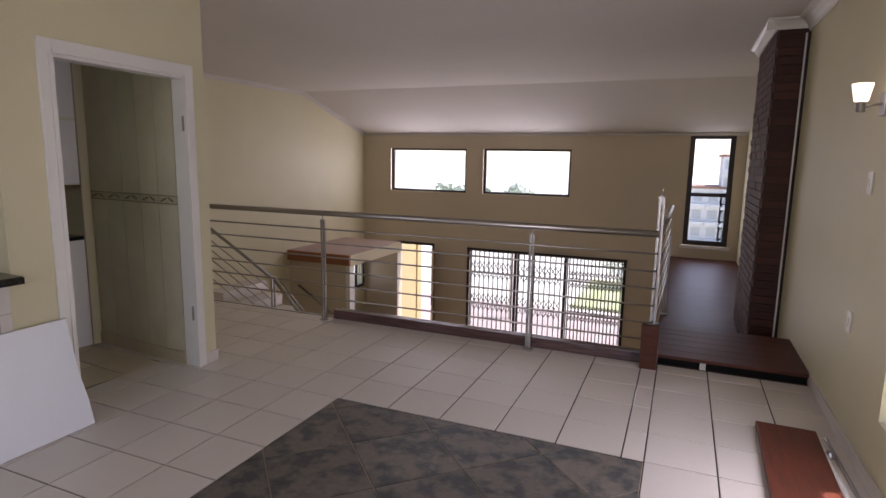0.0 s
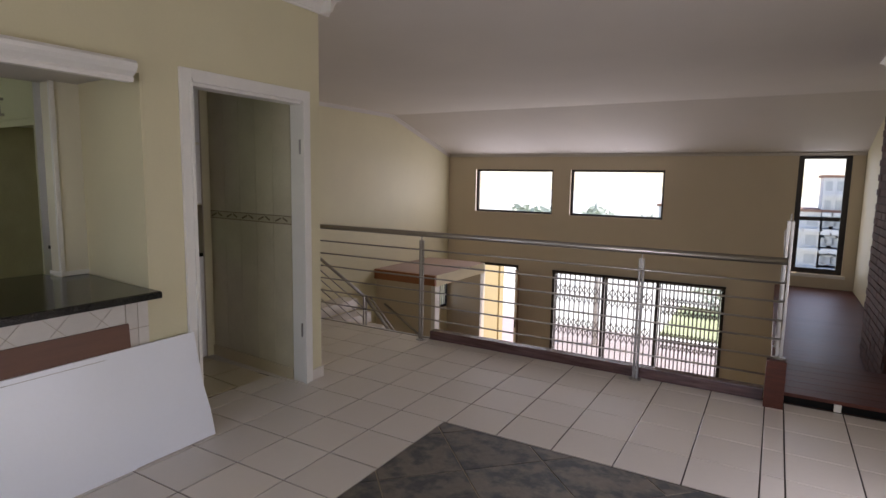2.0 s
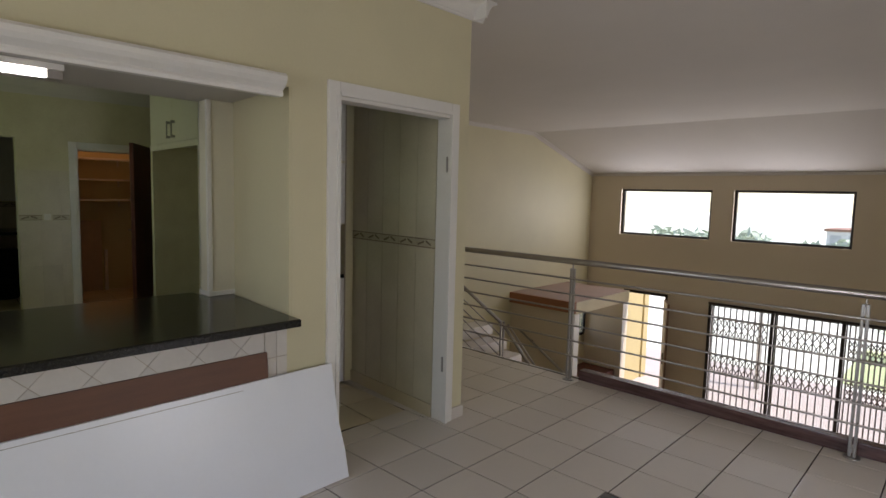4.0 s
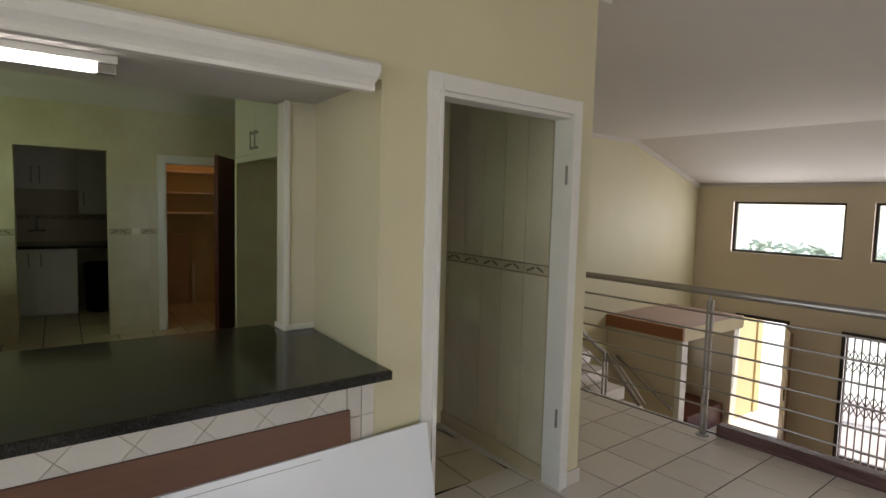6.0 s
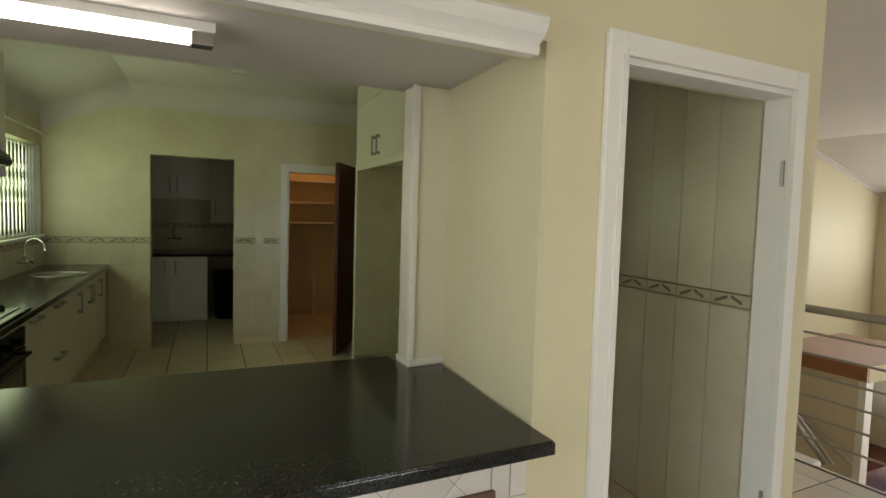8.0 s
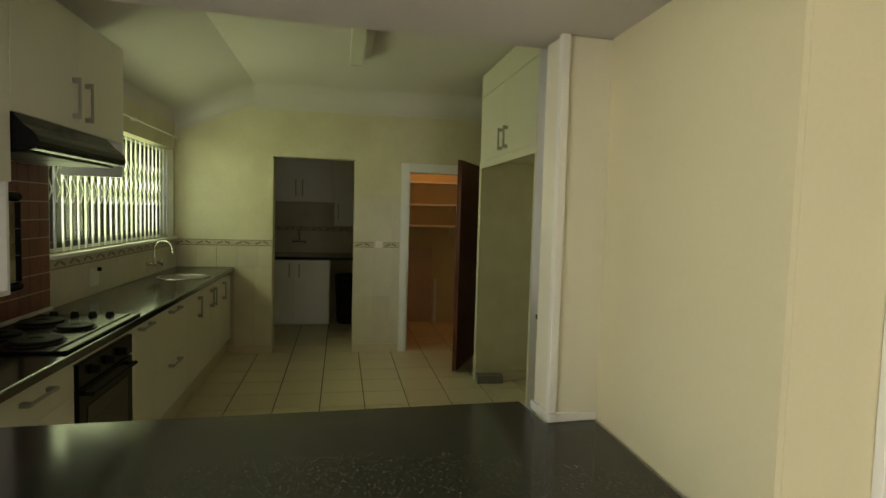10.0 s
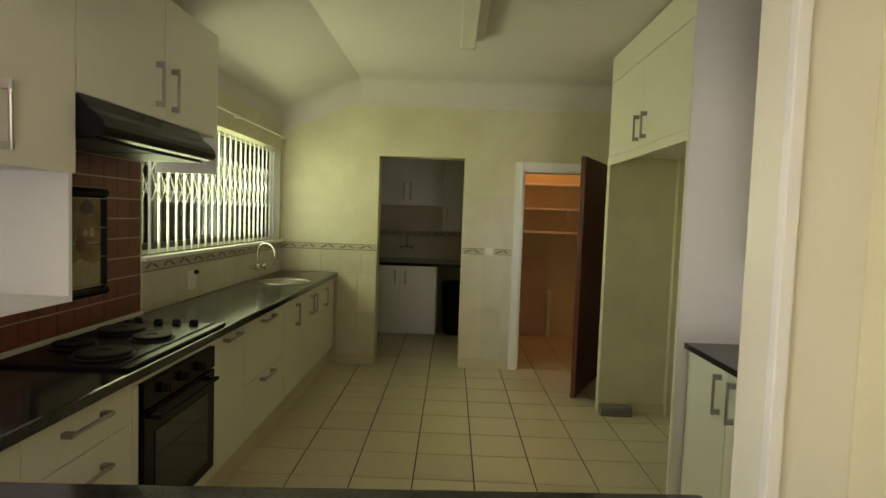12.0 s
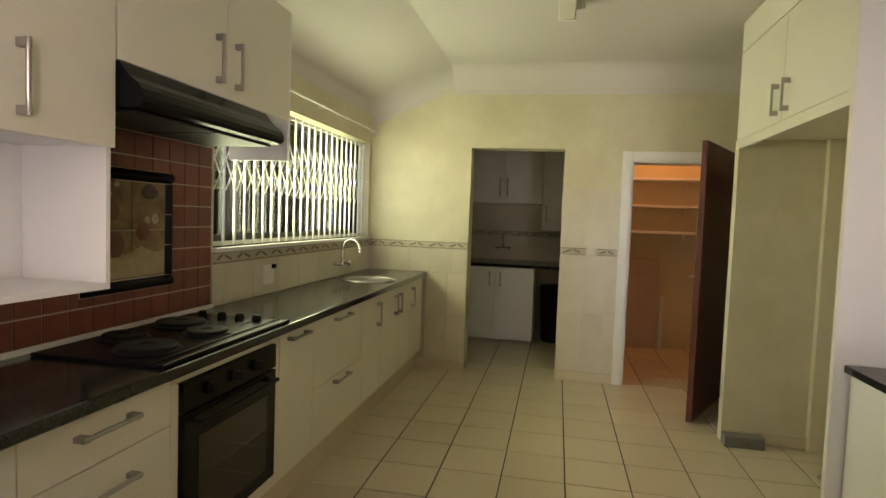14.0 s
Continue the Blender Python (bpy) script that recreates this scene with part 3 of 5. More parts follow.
# upper cabinets and extractor
uc = thing("wall_cabinet", (-5.2, -0.47, 1.73), "white wall cabinet over the extractor hood", "cabinet", kitchen=True)
part("carcass", box(-5.745, -0.645, 1.88, -4.568, -0.322, 2.44), LAMW, uc)
part("side_panel", box(-5.765, -0.645, 1.68, -5.746, -0.305, 2.44), LAMW, uc)
for x0, x1, hx in ((-5.18, -4.568, -5.105), (-5.745, -5.18, -5.245)):
    d = part("door", box(x0 + 0.0015, -0.321, 1.882, x1 - 0.0015, -0.302, 2.44, bevel=0.002), LAMC, uc)
    hb = bmesh.new()
    bar_handle(hb, (hx, -0.302, 1.93), (hx, -0.302, 2.13), (0, 1, 0))
    part("handle", hb, STEEL, d, "brushed steel bar handle")
hood = thing("extractor_hood", (-5.19, -0.45, 1.72), "black slimline extractor hood under the wall cabinet", "extractor hood", kitchen=True)
bm = bmesh.new()
prism(bm, [(-0.64, 1.878), (-0.30, 1.878), (-0.262, 1.832), (-0.232, 1.81), (-0.212, 1.788), (-0.203, 1.765), (-0.204, 1.748), (-0.216, 1.735), (-0.24, 1.729), (-0.64, 1.729)], -5.505, -4.57, "X")
part("body", bm, BLACK, hood)
for x0, x1 in ((-5.485, -5.05), (-5.03, -4.60)):
    part("filter", box(x0, -0.60, 1.718, x1, -0.26, 1.727, bevel=0.002), FILTER, hood, "dark metal mesh filter")
for i in range(4):
    part("switch", box(-5.30 + i * 0.028, -0.232, 1.776, -5.285 + i * 0.028, -0.222, 1.784), PLASTIC, hood)

wc = thing("wall_cabinet", (-4.3, -0.47, 1.12), "white wall cabinet with an open shelf below its door", "cabinet", kitchen=True)
b = bmesh.new()
cube(b, -4.563, -0.645, 1.60, -3.75, -0.322, 2.44)
part("carcass", b, LAMW, wc)
part("side_panel", box(-4.545, -0.645, 1.145, -4.527, -0.305, 1.599), LAMW, wc)
part("side_panel", box(-3.768, -0.645, 1.145, -3.75, -0.305, 1.599), LAMW, wc)
part("shelf", box(-4.526, -0.645, 1.145, -3.769, -0.305, 1.165), LAMW, wc)
part("back_panel", box(-4.526, -0.632, 1.166, -3.769, -0.622, 1.598), LAMW, wc)
for x0, x1, hx in ((-4.563, -4.15, -4.228), (-4.15, -3.75, -4.05)):
    d = part("door", box(x0 + 0.0015, -0.321, 1.597, x1 - 0.0015, -0.302, 2.44, bevel=0.002), LAMC, wc)
    hb = bmesh.new()
    bar_handle(hb, (hx, -0.302, 1.64), (hx, -0.302, 1.843), (0, 1, 0))
    part("handle", hb, STEEL, d, "brushed steel bar handle")

# fridge recess cupboard and tall panel
fc = thing("fridge_cupboard", (-6.28, 2.55, 1.93), "cream cupboard over the empty fridge recess", "cabinet", kitchen=True)
part("carcass", box(-7.05, 2.25, 1.987, -5.532, 2.865, 2.75), LAMC, fc)
part("bottom_rail", box(-7.05, 2.225, 1.925, -5.532, 2.245, 1.983), LAMC, fc)
part("top_filler", box(-7.05, 2.23, 2.555, -5.532, 2.249, 2.75), LAMC, fc)
for x0, x1, hx in ((-7.05, -6.29, -6.36), (-6.29, -5.532, -6.215)):
    d = part("door", box(x0 + 0.0015, 2.23, 1.987, x1 - 0.0015, 2.2495, 2.55, bevel=0.002), LAMC, fc)
    hb = bmesh.new()
    bar_handle(hb, (hx, 2.23, 2.025), (hx, 2.23, 2.195), (0, -1, 0))
    part("handle", hb, STEEL, d, "brushed steel bar handle")
tp = thing("tall_panel", (-5.515, 2.54, 0), "tall white melamine panel closing the fridge recess", "panel", kitchen=True)
part("panel", box(-5.53, 2.217, 0, -5.50, 2.855, 2.75, bevel=0.001), LAMW, tp)
part("edge_strip", box(-5.5295, 2.2145, 0, -5.5005, 2.2165, 2.75), LAMC, tp, "cream edge strip")
sb = thing("base_cabinet", (-4.8, 2.55, 0), "pale cream base cabinet beside the recess panel", "cabinet", "kitchen base cabinets", kitchen=True)
part("carcass", box(-5.495, 2.295, 0.08, -4.12, 2.86, 0.85), LAMC, sb)
part("end_panel", box(-4.119, 2.28, 0.0, -4.10, 2.86, 0.85, bevel=0.002), LAMW, sb)
part("plinth", box(-5.495, 2.35, 0, -4.12, 2.37, 0.079), LAMC, sb)
for x0, x1, hx in ((-5.495, -5.07, -5.135), (-5.07, -4.645, -5.005), (-4.645, -4.38, -4.44), (-4.38, -4.12, -4.32)):
    d = part("door", box(x0 + 0.002, 2.275, 0.085, x1 - 0.002, 2.294, 0.848, bevel=0.002), LAMC, sb)
    hb = bmesh.new()
    bar_handle(hb, (hx, 2.275, 0.63), (hx, 2.275, 0.817), (0, -1, 0))
    part("handle", hb, STEEL, d, "brushed steel bar handle")
solid("side_worktop", box(-5.497, 2.25, 0.852, -4.09, 2.853, 0.882, bevel=0.005), GRANITE, "black granite worktop on the side cabinet", "worktop", kitchen=True)
su = thing("wall_cabinet", (-4.8, 2.7, 1.28), "cream wall cabinet above the side worktop", "cabinet", kitchen=True)
part("carcass", box(-5.495, 2.56, 1.28, -4.10, 2.860, 2.3), LAMC, su)
for z0, z1 in ((1.29, 1.76), (1.78, 2.29)):
    part("end_frame", box(-4.0995, 2.565, z0, -4.09, 2.855, z1, bevel=0.002), LAMW, su)
for x0, x1 in ((-5.495, -5.03), (-5.03, -4.565), (-4.565, -4.10)):
    part("door", box(x0 + 0.002, 2.541, 1.275, x1 - 0.002, 2.559, 2.3, bevel=0.002), LAMC, su)

# pantry door leaf, standing open
leaf = thing("pantry_door", (-8.06, 2.50, 0), "dark mahogany flush door standing wide open", "door", kitchen=True)
bm = box(0, -0.02, 0.008, 0.90, 0.02, 2.02, bevel=0.002)
d = Vector((-7.25, 2.08, 0)) - Vector((-8.06, 2.50, 0))
m = Matrix.Translation((-8.06, 2.50, 0)) @ pose(0, 0, 0, 0, 0, math.degrees(math.atan2(d.y, d.x)))
bmesh.ops.transform(bm, matrix=m, verts=bm.verts[:])
lf = part("leaf", bm, DOORW, leaf)
bm = bmesh.new()
cube(bm, 0.815, -0.028, 0.93, 0.855, -0.021, 1.10)
tube(bm, (0.835, -0.028, 1.05), (0.835, -0.065, 1.05), 0.009)
tube(bm, (0.835, -0.062, 1.05), (0.73, -0.062, 1.05), 0.008)
bmesh.ops.transform(bm, matrix=m, verts=bm.verts[:])
part("door_handle", bm, STEEL, lf, "steel lever handle on a plate")

# railing
def railing(name, pts, label, posts, top=1.01, foot=0.0, bars=6):
    a, b = Vector(pts[0]), Vector(pts[1])
    r = thing(name, (*((a + b) / 2).xy, foot), label, "railing")
    part("handrail", tube(bmesh.new(), (a.x, a.y, a.z + top), (b.x, b.y, b.z + top), 0.025, 16), STEEL, r, smooth=True)
    for i in range(bars):
        z = top - 0.145 - i * 0.13
        part("rail_bar", tube(bmesh.new(), (a.x, a.y - 0.018, a.z + z), (b.x, b.y - 0.018, b.z + z), 0.0075, 8), STEEL, r, smooth=True)
    for x, y, z0 in posts:
        pm = bmesh.new()
        cube(pm, x - 0.022, y - 0.010, z0 + 0.005, x - 0.004, y + 0.012, z0 + top - 0.06, bevel=0.003)
        cube(pm, x + 0.004, y - 0.010, z0 + 0.005, x + 0.022, y + 0.012, z0 + top - 0.06, bevel=0.003)
        tube(pm, (x, y, z0 + top - 0.08), (x, y, z0 + top - 0.015), 0.006, 8)
        cube(pm, x - 0.004, y - 0.006, z0 + top - 0.13, x + 0.004, y + 0.008, z0 + top - 0.07)
        cube(pm, x - 0.004, y - 0.006, z0 + 0.03, x + 0.004, y + 0.008, z0 + 0.08)
        lathe(pm, [(0.045, 0), (0.045, 0.006), (0.04, 0.009)], (x, y, z0), 20)
        part("rail_post", pm, STEEL, r)
    return r


railing("balcony_railing", [(-5.95, 4.32, 0), (0.155, 4.32, 0)], "brushed steel balcony railing with thin horizontal bars",
        [(-2.77, 4.325, 0), (-0.79, 4.325, 0), (-4.77, 4.325, 0)])
r2 = railing("walkway_railing", [(0.15, 4.345, 0.0), (0.18, 7.2, 0.0)], "brushed steel railing along the raised walkway", [(0.15, 4.33, 0.335), (0.18, 7.15, -0.29)], foot=0.3)

# wooden curb, corner post, threshold, walkway
CURBW = material("polished_dark_beam", (0.15, 0.085, 0.08), 0.14, scale=3, vary=0.25, bump=0.05, bump_scale=40, second=(0.07, 0.034, 0.03), stretch=(1.5, 14, 14))
solid("wooden_curb", box(-2.70, 4.375, 0.0005, 0.078, 4.47, 0.085, bevel=0.006), CURBW, "dark red wooden curb along the floor edge", "curb")
solid("wooden_block", box(0.08, 4.255, 0.0, 0.20, 4.375, 0.333, bevel=0.004), WOOD, "dark red wooden block carrying the rail end", "block")
th = thing("wooden_step", (0.67, 4.86, 0), "dark red wooden step onto the walkway", "step")
# Black face put in for the shade of the gap under the tread.
part("shaded_gap_riser", box(0.202, 4.45, -0.006, XR - 0.002, 4.47, 0.055), BLACKM, th)
part("carcass", box(0.202, 4.471, -0.25, XR - 0.002, 5.28, 0.054), WOOD, th)
for i in range(6):
    y = 4.41 + i * 0.148
    part("plank", box(0.202, y, 0.055, XR - 0.002, y + 0.146, 0.08, bevel=0.003), WOOD, th)
part("block", box(0.50, 4.415, 0, 0.54, 4.449, 0.05), PLASTIC, th, "small pale block")
wk = thing("walkway", (0.72, 8.6, -0.5), "dark red wooden plank walkway to the narrow window", "walkway")
part("beam", box(0.14, 5.29, -0.55, 1.315, YB - 0.002, -0.331), WOODY, wk)
for i in range(46):
    y = 5.29 + i * 0.1435
    part("plank", box(0.14, y, -0.33, 1.315, y + 0.1425, -0.30, bevel=0.0015), WOOD, wk)

# ---- brick column ----
col = thing("brick_column", (1.07, 6.63, -0.3), "dark red facebrick column between dining room and walkway", "column")
part("core", box(0.962, 5.935, -0.30, 1.318, 7.34, CZ - 0.002), MORTAR, col)
bh, bl = 0.075, 0.225
front_brick = mesh_of("brick", box(-0.108, 0, 0, 0.108, 0.06, 0.065, bevel=0.004), BRICK)
side_brick = mesh_of("brick", box(0, -0.108, 0, 0.06, 0.108, 0.065, bevel=0.004), BRICK)
rnd = random.Random(4)
for k in range(int((CZ + 0.30) / bh)):
    z = -0.295 + k * bh
    part_obs = []
    b = new("brick", front_brick)
    part_obs.append((b, (1.07 + (0.0 if k % 2 else 0.002), 5.922 + rnd.uniform(-0.003, 0.003), z)))
    for j in range(6):
        b = new("brick", side_brick)
        part_obs.append((b, (0.951 + rnd.uniform(-0.003, 0.003), 6.045 + j * bl + (0.05 if k % 2 else 0), z)))
    for b, p in part_obs:
        b.parent = col
        b.location = Vector(p) - BASE[col]
structure("column_edge_strip", box(1.165, 5.90, -0.2, 1.179, 5.918, CZ - 0.13), WHITEP, "thin white edge strip beside the bricks")

# ---- windows of the hall ----
def hall_window(name, hole, mullions=(), transom=None, fw=0.045, label="dark bronze aluminium window with a clear pane"):
    x0, x1, z0, z1 = hole
    w = thing(name, ((x0 + x1) / 2, YB + 0.09, z0), label, "window")
    tagged(w, kind="structure")
    b = bmesh.new()
    for a in ((x0, z0, x1, z0 + fw), (x0, z1 - fw, x1, z1), (x0, z0 + fw, x0 + fw, z1 - fw), (x1 - fw, z0 + fw, x1, z1 - fw)):
        cube(b, a[0], YB + 0.06, a[1], a[2], YB + 0.12, a[3], bevel=0.003)
    for m in mullions:
        cube(b, m - 0.035, YB + 0.062, z0 + fw, m + 0.035, YB + 0.118, z1 - fw, bevel=0.003)
    if transom:
        cube(b, x0 + fw, YB + 0.062, transom - 0.035, x1 - fw, YB + 0.118, transom + 0.035, bevel=0.003)
    part("window_frame", b, BRONZE, w)
    p = part("pane", box(x0 + fw, YB + 0.088, z0 + fw, x1 - fw, YB + 0.092, z1 - fw), GLASS, w)
    p.visible_shadow = False
    return w


hall_window("window_1", W1)
hall_window("window_2", W2)
wn3 = hall_window("window_3", WN, transom=0.93, fw=0.09, label="tall narrow dark-framed window with a transom")
part("window_sill", box(0.30, YB - 0.04, -0.11, 1.18, YB + 0.05, -0.055, bevel=0.004), WHITEP, wn3)
hall_window("window_4", SL, mullions=(-2.98, -1.89), fw=0.06, label="dark bronze sliding glass doors behind security gates")

# security gates in front of the sliding doors
def trellis_gate(name, x0, x1, z0, z1, y, bands, pitch, mat, label, axis_kitchen=False, bar=0.011, category="security gate", depth=0.008):
    gt = thing(name, ((x0 + x1) / 2, y, z0), label, category, kitchen=axis_kitchen)
    n = max(2, int(round((x1 - x0) / pitch)))
    step = (x1 - x0) / n
    upright = mesh_of("upright", box(-bar, -depth, 0, bar, 0.008, z1 - z0), mat)
    for i in range(n + 1):
        ob = new("upright", upright)
        ob.parent = gt
        ob.location = Vector((x0 + i * step, y, z0)) - BASE[gt]
    for za, zb, rows in bands:
        lat = bmesh.new()
        h = (zb - za) / rows
        for r in range(rows):
            for i in range(n):
                a, c = x0 + i * step, x0 + (i + 1) * step
                for p, q, dy in (((a, za + r * h), (c, za + r * h + h), 0.010), ((a, za + r * h + h), (c, za + r * h), 0.014)):
                    d = Vector((q[0] - p[0], 0, q[1] - p[1]))
                    s = Vector((-d.z, 0, d.x)).normalized() * bar * 0.75
                    vs = [(p[0], p[1], 1), (q[0], q[1], 1), (q[0], q[1], -1), (p[0], p[1], -1)]
                    lo = [lat.verts.new((v[0] + s.x * v[2], y + dy, v[1] + s.z * v[2])) for v in vs]
                    hi = [lat.verts.new((v[0] + s.x * v[2], y + dy + 0.003, v[1] + s.z * v[2])) for v in vs]
                    lat.faces.new(lo[::-1])
                    lat.faces.new(hi)
                    for k in range(4):
                        lat.faces.new((lo[k], lo[(k + 1) % 4], hi[(k + 1) % 4], hi[k]))
        part("lattice", lat, mat, gt)
    for z in (z0 + 0.012, z1 - 0.012):
        part("track", box(x0 - 0.02, y - depth - 0.010, z - 0.012, x1 + 0.02, y - depth - 0.0005, z + 0.012), mat, gt)
    return gt


GATEB = material("grey_brown_gate_paint", (0.16, 0.135, 0.115), 0.4, scale=12, vary=0.1)
BANDS = [(-1.12, -0.72, 2), (-1.86, -1.46, 2)]
trellis_gate("security_gate", -4.03, -3.05, HF, -0.48, YB - 0.05, BANDS, 0.115, GATEB, "grey-brown folding trellis gate across the sliding door")
trellis_gate("security_gate", -2.90, -1.98, HF, -0.48, YB - 0.05, BANDS, 0.115, GATEB, "grey-brown folding trellis gate across the sliding door")
trellis_gate("security_gate", -1.80, -0.74, HF, -0.48, YB - 0.05, [(-1.14, -0.76, 3), (-1.86, -1.48, 3)], 0.078, GATEB,
             "grey-brown trellis gate, folded closer together")
for x in (-4.08, -2.98, -1.89, -0.69):
    solid("gate_post", box(x - 0.03, YB - 0.07, HF, x + 0.03, YB - 0.02, -0.485, bevel=0.004), BRONZE, "dark metal gate post beside the sliding doors", "post", group="gate posts")
solid("gate_lintel", box(-4.12, YB - 0.068, -0.484, -0.65, YB - 0.022, -0.44, bevel=0.004), BRONZE, "dark metal gate rail above the sliding doors", "rail")

# ---- entrance: lobby slab, wall, open door ----
lob = thing("entrance_canopy", (-5.95, 10.4, HF), "cream lobby wall carrying a wood-edged flat slab", "canopy")
part("slab", box(XL + 0.001, 8.99, -0.52, -5.40, 11.05, -0.305), RENDER, lob)
part("wood_edge", box(XL + 0.001, 8.93, -0.50, -5.40, 8.989, -0.30, bevel=0.004), material("orange_wood", (0.34, 0.13, 0.055), 0.4, vary=0.2, scale=3, stretch=(2, 14, 14)), lob, "varnished orange-brown wooden fascia")
part("wall", box(XL + 0.001, 9.0, HF, -5.52, 9.16, -0.521), HALLP, lob)
part("column", box(-5.519, 8.995, HF, -5.43, 9.17, -0.521, bevel=0.004), WHITEP, lob, "white painted corner post")
part("bench", box(XL + 0.001, 10.5, HF, -6.05, YB - 0.002, -2.28, bevel=0.01), WOODY, lob, "dark red built-in wooden ledge")
part("top_skin", box(XL + 0.002, 8.995, -0.3045, -5.405, 11.045, -0.300), material("dusty_slab_top", (0.42, 0.30, 0.24), 0.7, vary=0.15, scale=3), lob)
fd = thing("entrance_door", (-5.0, YB - 0.02, HF), "brown panelled wooden entrance door standing open inwards", "door")
dl = box(0, -0.022, 0.01, 0.62, 0.022, 2.18, bevel=0.004)
m = Matrix.Translation((-4.99, YB - 0.03, HF)) @ pose(0, 0, 0, 0, 0, -62)
bmesh.ops.transform(dl, matrix=m, verts=dl.verts[:])
lf = part("leaf", dl, material("brown_varnished_door", (0.22, 0.12, 0.07), 0.4, vary=0.25, scale=3, stretch=(12, 12, 1.2)), fd)
# Pale panels whose colour also carries the sunlight falling on them.
PANELW = material("sunlit_pale_door_panel", (0.36, 0.28, 0.21), 0.45, vary=0.12, scale=3, stretch=(12, 12, 1.2))
for za, zb in ((0.15, 0.62), (0.74, 1.30), (1.42, 2.02)):
    for ya, yb in ((-0.030, -0.0225), (0.0225, 0.030)):
        pb2 = box(0.10, ya, za, 0.52, yb, zb, bevel=0.003)
        bmesh.ops.transform(pb2, matrix=m, verts=pb2.verts[:])
        part("door_panel", pb2, PANELW, lf, "pale raised door panel")
hb = bmesh.new()
tube(hb, (0.56, -0.05, 0.95), (0.56, -0.05, 1.18), 0.01)
tube(hb, (0.56, -0.022, 1.06), (0.56, -0.05, 1.06), 0.008)
bmesh.ops.transform(hb, matrix=m, verts=hb.verts[:])
part("door_handle", hb, BLACKM, lf)
b = bmesh.new()
cube(b, DR[0], YB - 0.012, DR[3], DR[1], YB + 0.1, DR[3] + 0.06)
cube(b, DR[1], YB - 0.012, HF, DR[1] + 0.05, YB + 0.1, DR[3] + 0.06)
structure("door_frame_entrance", b, BRONZE, "dark entrance door frame")
lw = thing("lobby_window", (XL + 0.02, 11.47, -1.55), "small barred lobby window with green light", "window")
b = bmesh.new()
for z in (-1.56, -0.92):
    cube(b, XL + 0.001, 11.15, z - 0.03, XL + 0.04, 11.80, z + 0.03)
for y in (11.15, 11.47, 11.80):
    cube(b, XL + 0.001, y - 0.025, -1.53, XL + 0.04, y + 0.025, -0.95)
part("window_frame", b, BRONZE, lw)
b = bmesh.new()
for i in range(7):
    y = 11.19 + i * 0.095
    tube(b, (XL + 0.035, y, -1.53), (XL + 0.035, y + 0.03, -0.95), 0.006, 6)
part("bars", b, BLACKM, lw)

# ---- stairs: treads and steel balustrade ----
st = thing("staircase", (-4.2, 6.5, HF), "cream tiled staircase going down to the hall", "staircase")
for i in range(13):
    x, z = -5.98 + i * 0.28, -0.18 * (i + 1) - 0.25
    part("tread", box(x, 6.03, z - 0.16, x + 0.30, 6.98, z, bevel=0.004), TILE, st)
sr = thing("stair_railing", (-4.77, 6.0, -1.0), "brushed steel stair balustrade with sloping bars", "railing")
P0, P1, P2 = Vector((-5.98, 6.0, 0.58)), Vector((-4.78, 6.0, -0.11)), Vector((-4.30, 6.02, -0.60))
part("handrail", tube(bmesh.new(), P0, P1, 0.022), STEEL, sr, smooth=True)
part("handrail", tube(bmesh.new(), P1 + Vector((0.04, 0, -0.02)), P2, 0.022), STEEL, sr, smooth=True)
part("handrail", tube(bmesh.new(), P1 + Vector((0.07, 0.06, -0.02)), P2 + Vector((0.03, 0.06, 0)), 0.012), STEEL, sr, smooth=True)
for i in range(5):
    dz = Vector((0, 0, -0.17 - 0.14 * i))
    part("rail_bar", tube(bmesh.new(), P0 + dz, P1 + dz, 0.008, 8), STEEL, sr, smooth=True)
for dx in (0, 0.045):
    part("newel_post", tube(bmesh.new(), P1 + Vector((dx, 0, 0.02)), P1 + Vector((dx, 0, -0.95)), 0.014), STEEL, sr, smooth=True)
wr = thing("wall_handrail", (-6.0, 8.95, -1.2), "dark sloping handrail on the lobby wall", "handrail")
part("rail", tube(bmesh.new(), (-6.55, 8.90, -0.98), (-5.50, 8.90, -1.62), 0.022), STEEL, wr, smooth=True)
for x, z in ((-6.3, -1.13), (-5.75, -1.47)):
    part("bracket", tube(bmesh.new(), (x, 8.90, z), (x, 8.999, z - 0.04), 0.012), BLACKM, wr)

# ---- outdoors ----
gm = bmesh.new()
N = 40
def ground_at(i):
    s = (i - N / 2) / (N / 2)
    return math.copysign(abs(s) ** 3 * 3000 + abs(s) * 12, s)
gv = []
for i in range(N + 1):
    row = []
    for k in range(N + 1):
        gx, gy = ground_at(i), ground_at(k)
        far = max(0.0, math.hypot(gx, gy - 4) - 24)
        row.append(gm.verts.new((gx, gy, HF - 0.16 - min(48.0, far * 0.13))))
    gv.append(row)
for i in range(N):
    for k in range(N):
        gm.faces.new((gv[i][k], gv[i + 1][k], gv[i + 1][k + 1], gv[i][k + 1]))
structure("ground", gm, FIELD, "pale sunlit ground falling away to the horizon", smooth=True)
solid("lawn", box(-2.6, YB + 5.0, HF - 0.20, 9.0, YB + 9.5, HF - 0.13), GRASS, "green lawn beyond the paved terrace", "lawn", kind="structure")
structure("pavement", box(-9.5, YB + 0.26, HF - 0.155, 3.0, YB + 4.2, HF - 0.05), PAVE, "pale paved terrace in bright sun")
PORCHY = material("yellow_porch_plaster", (0.50, 0.40, 0.19), 0.75, scale=3, vary=0.1, bump=0.1)
pw = thing("porch_wall", (-6.2, YB + 1.3, HF - 0.05), "sunlit yellow plaster porch wall outside the entrance", "wall")
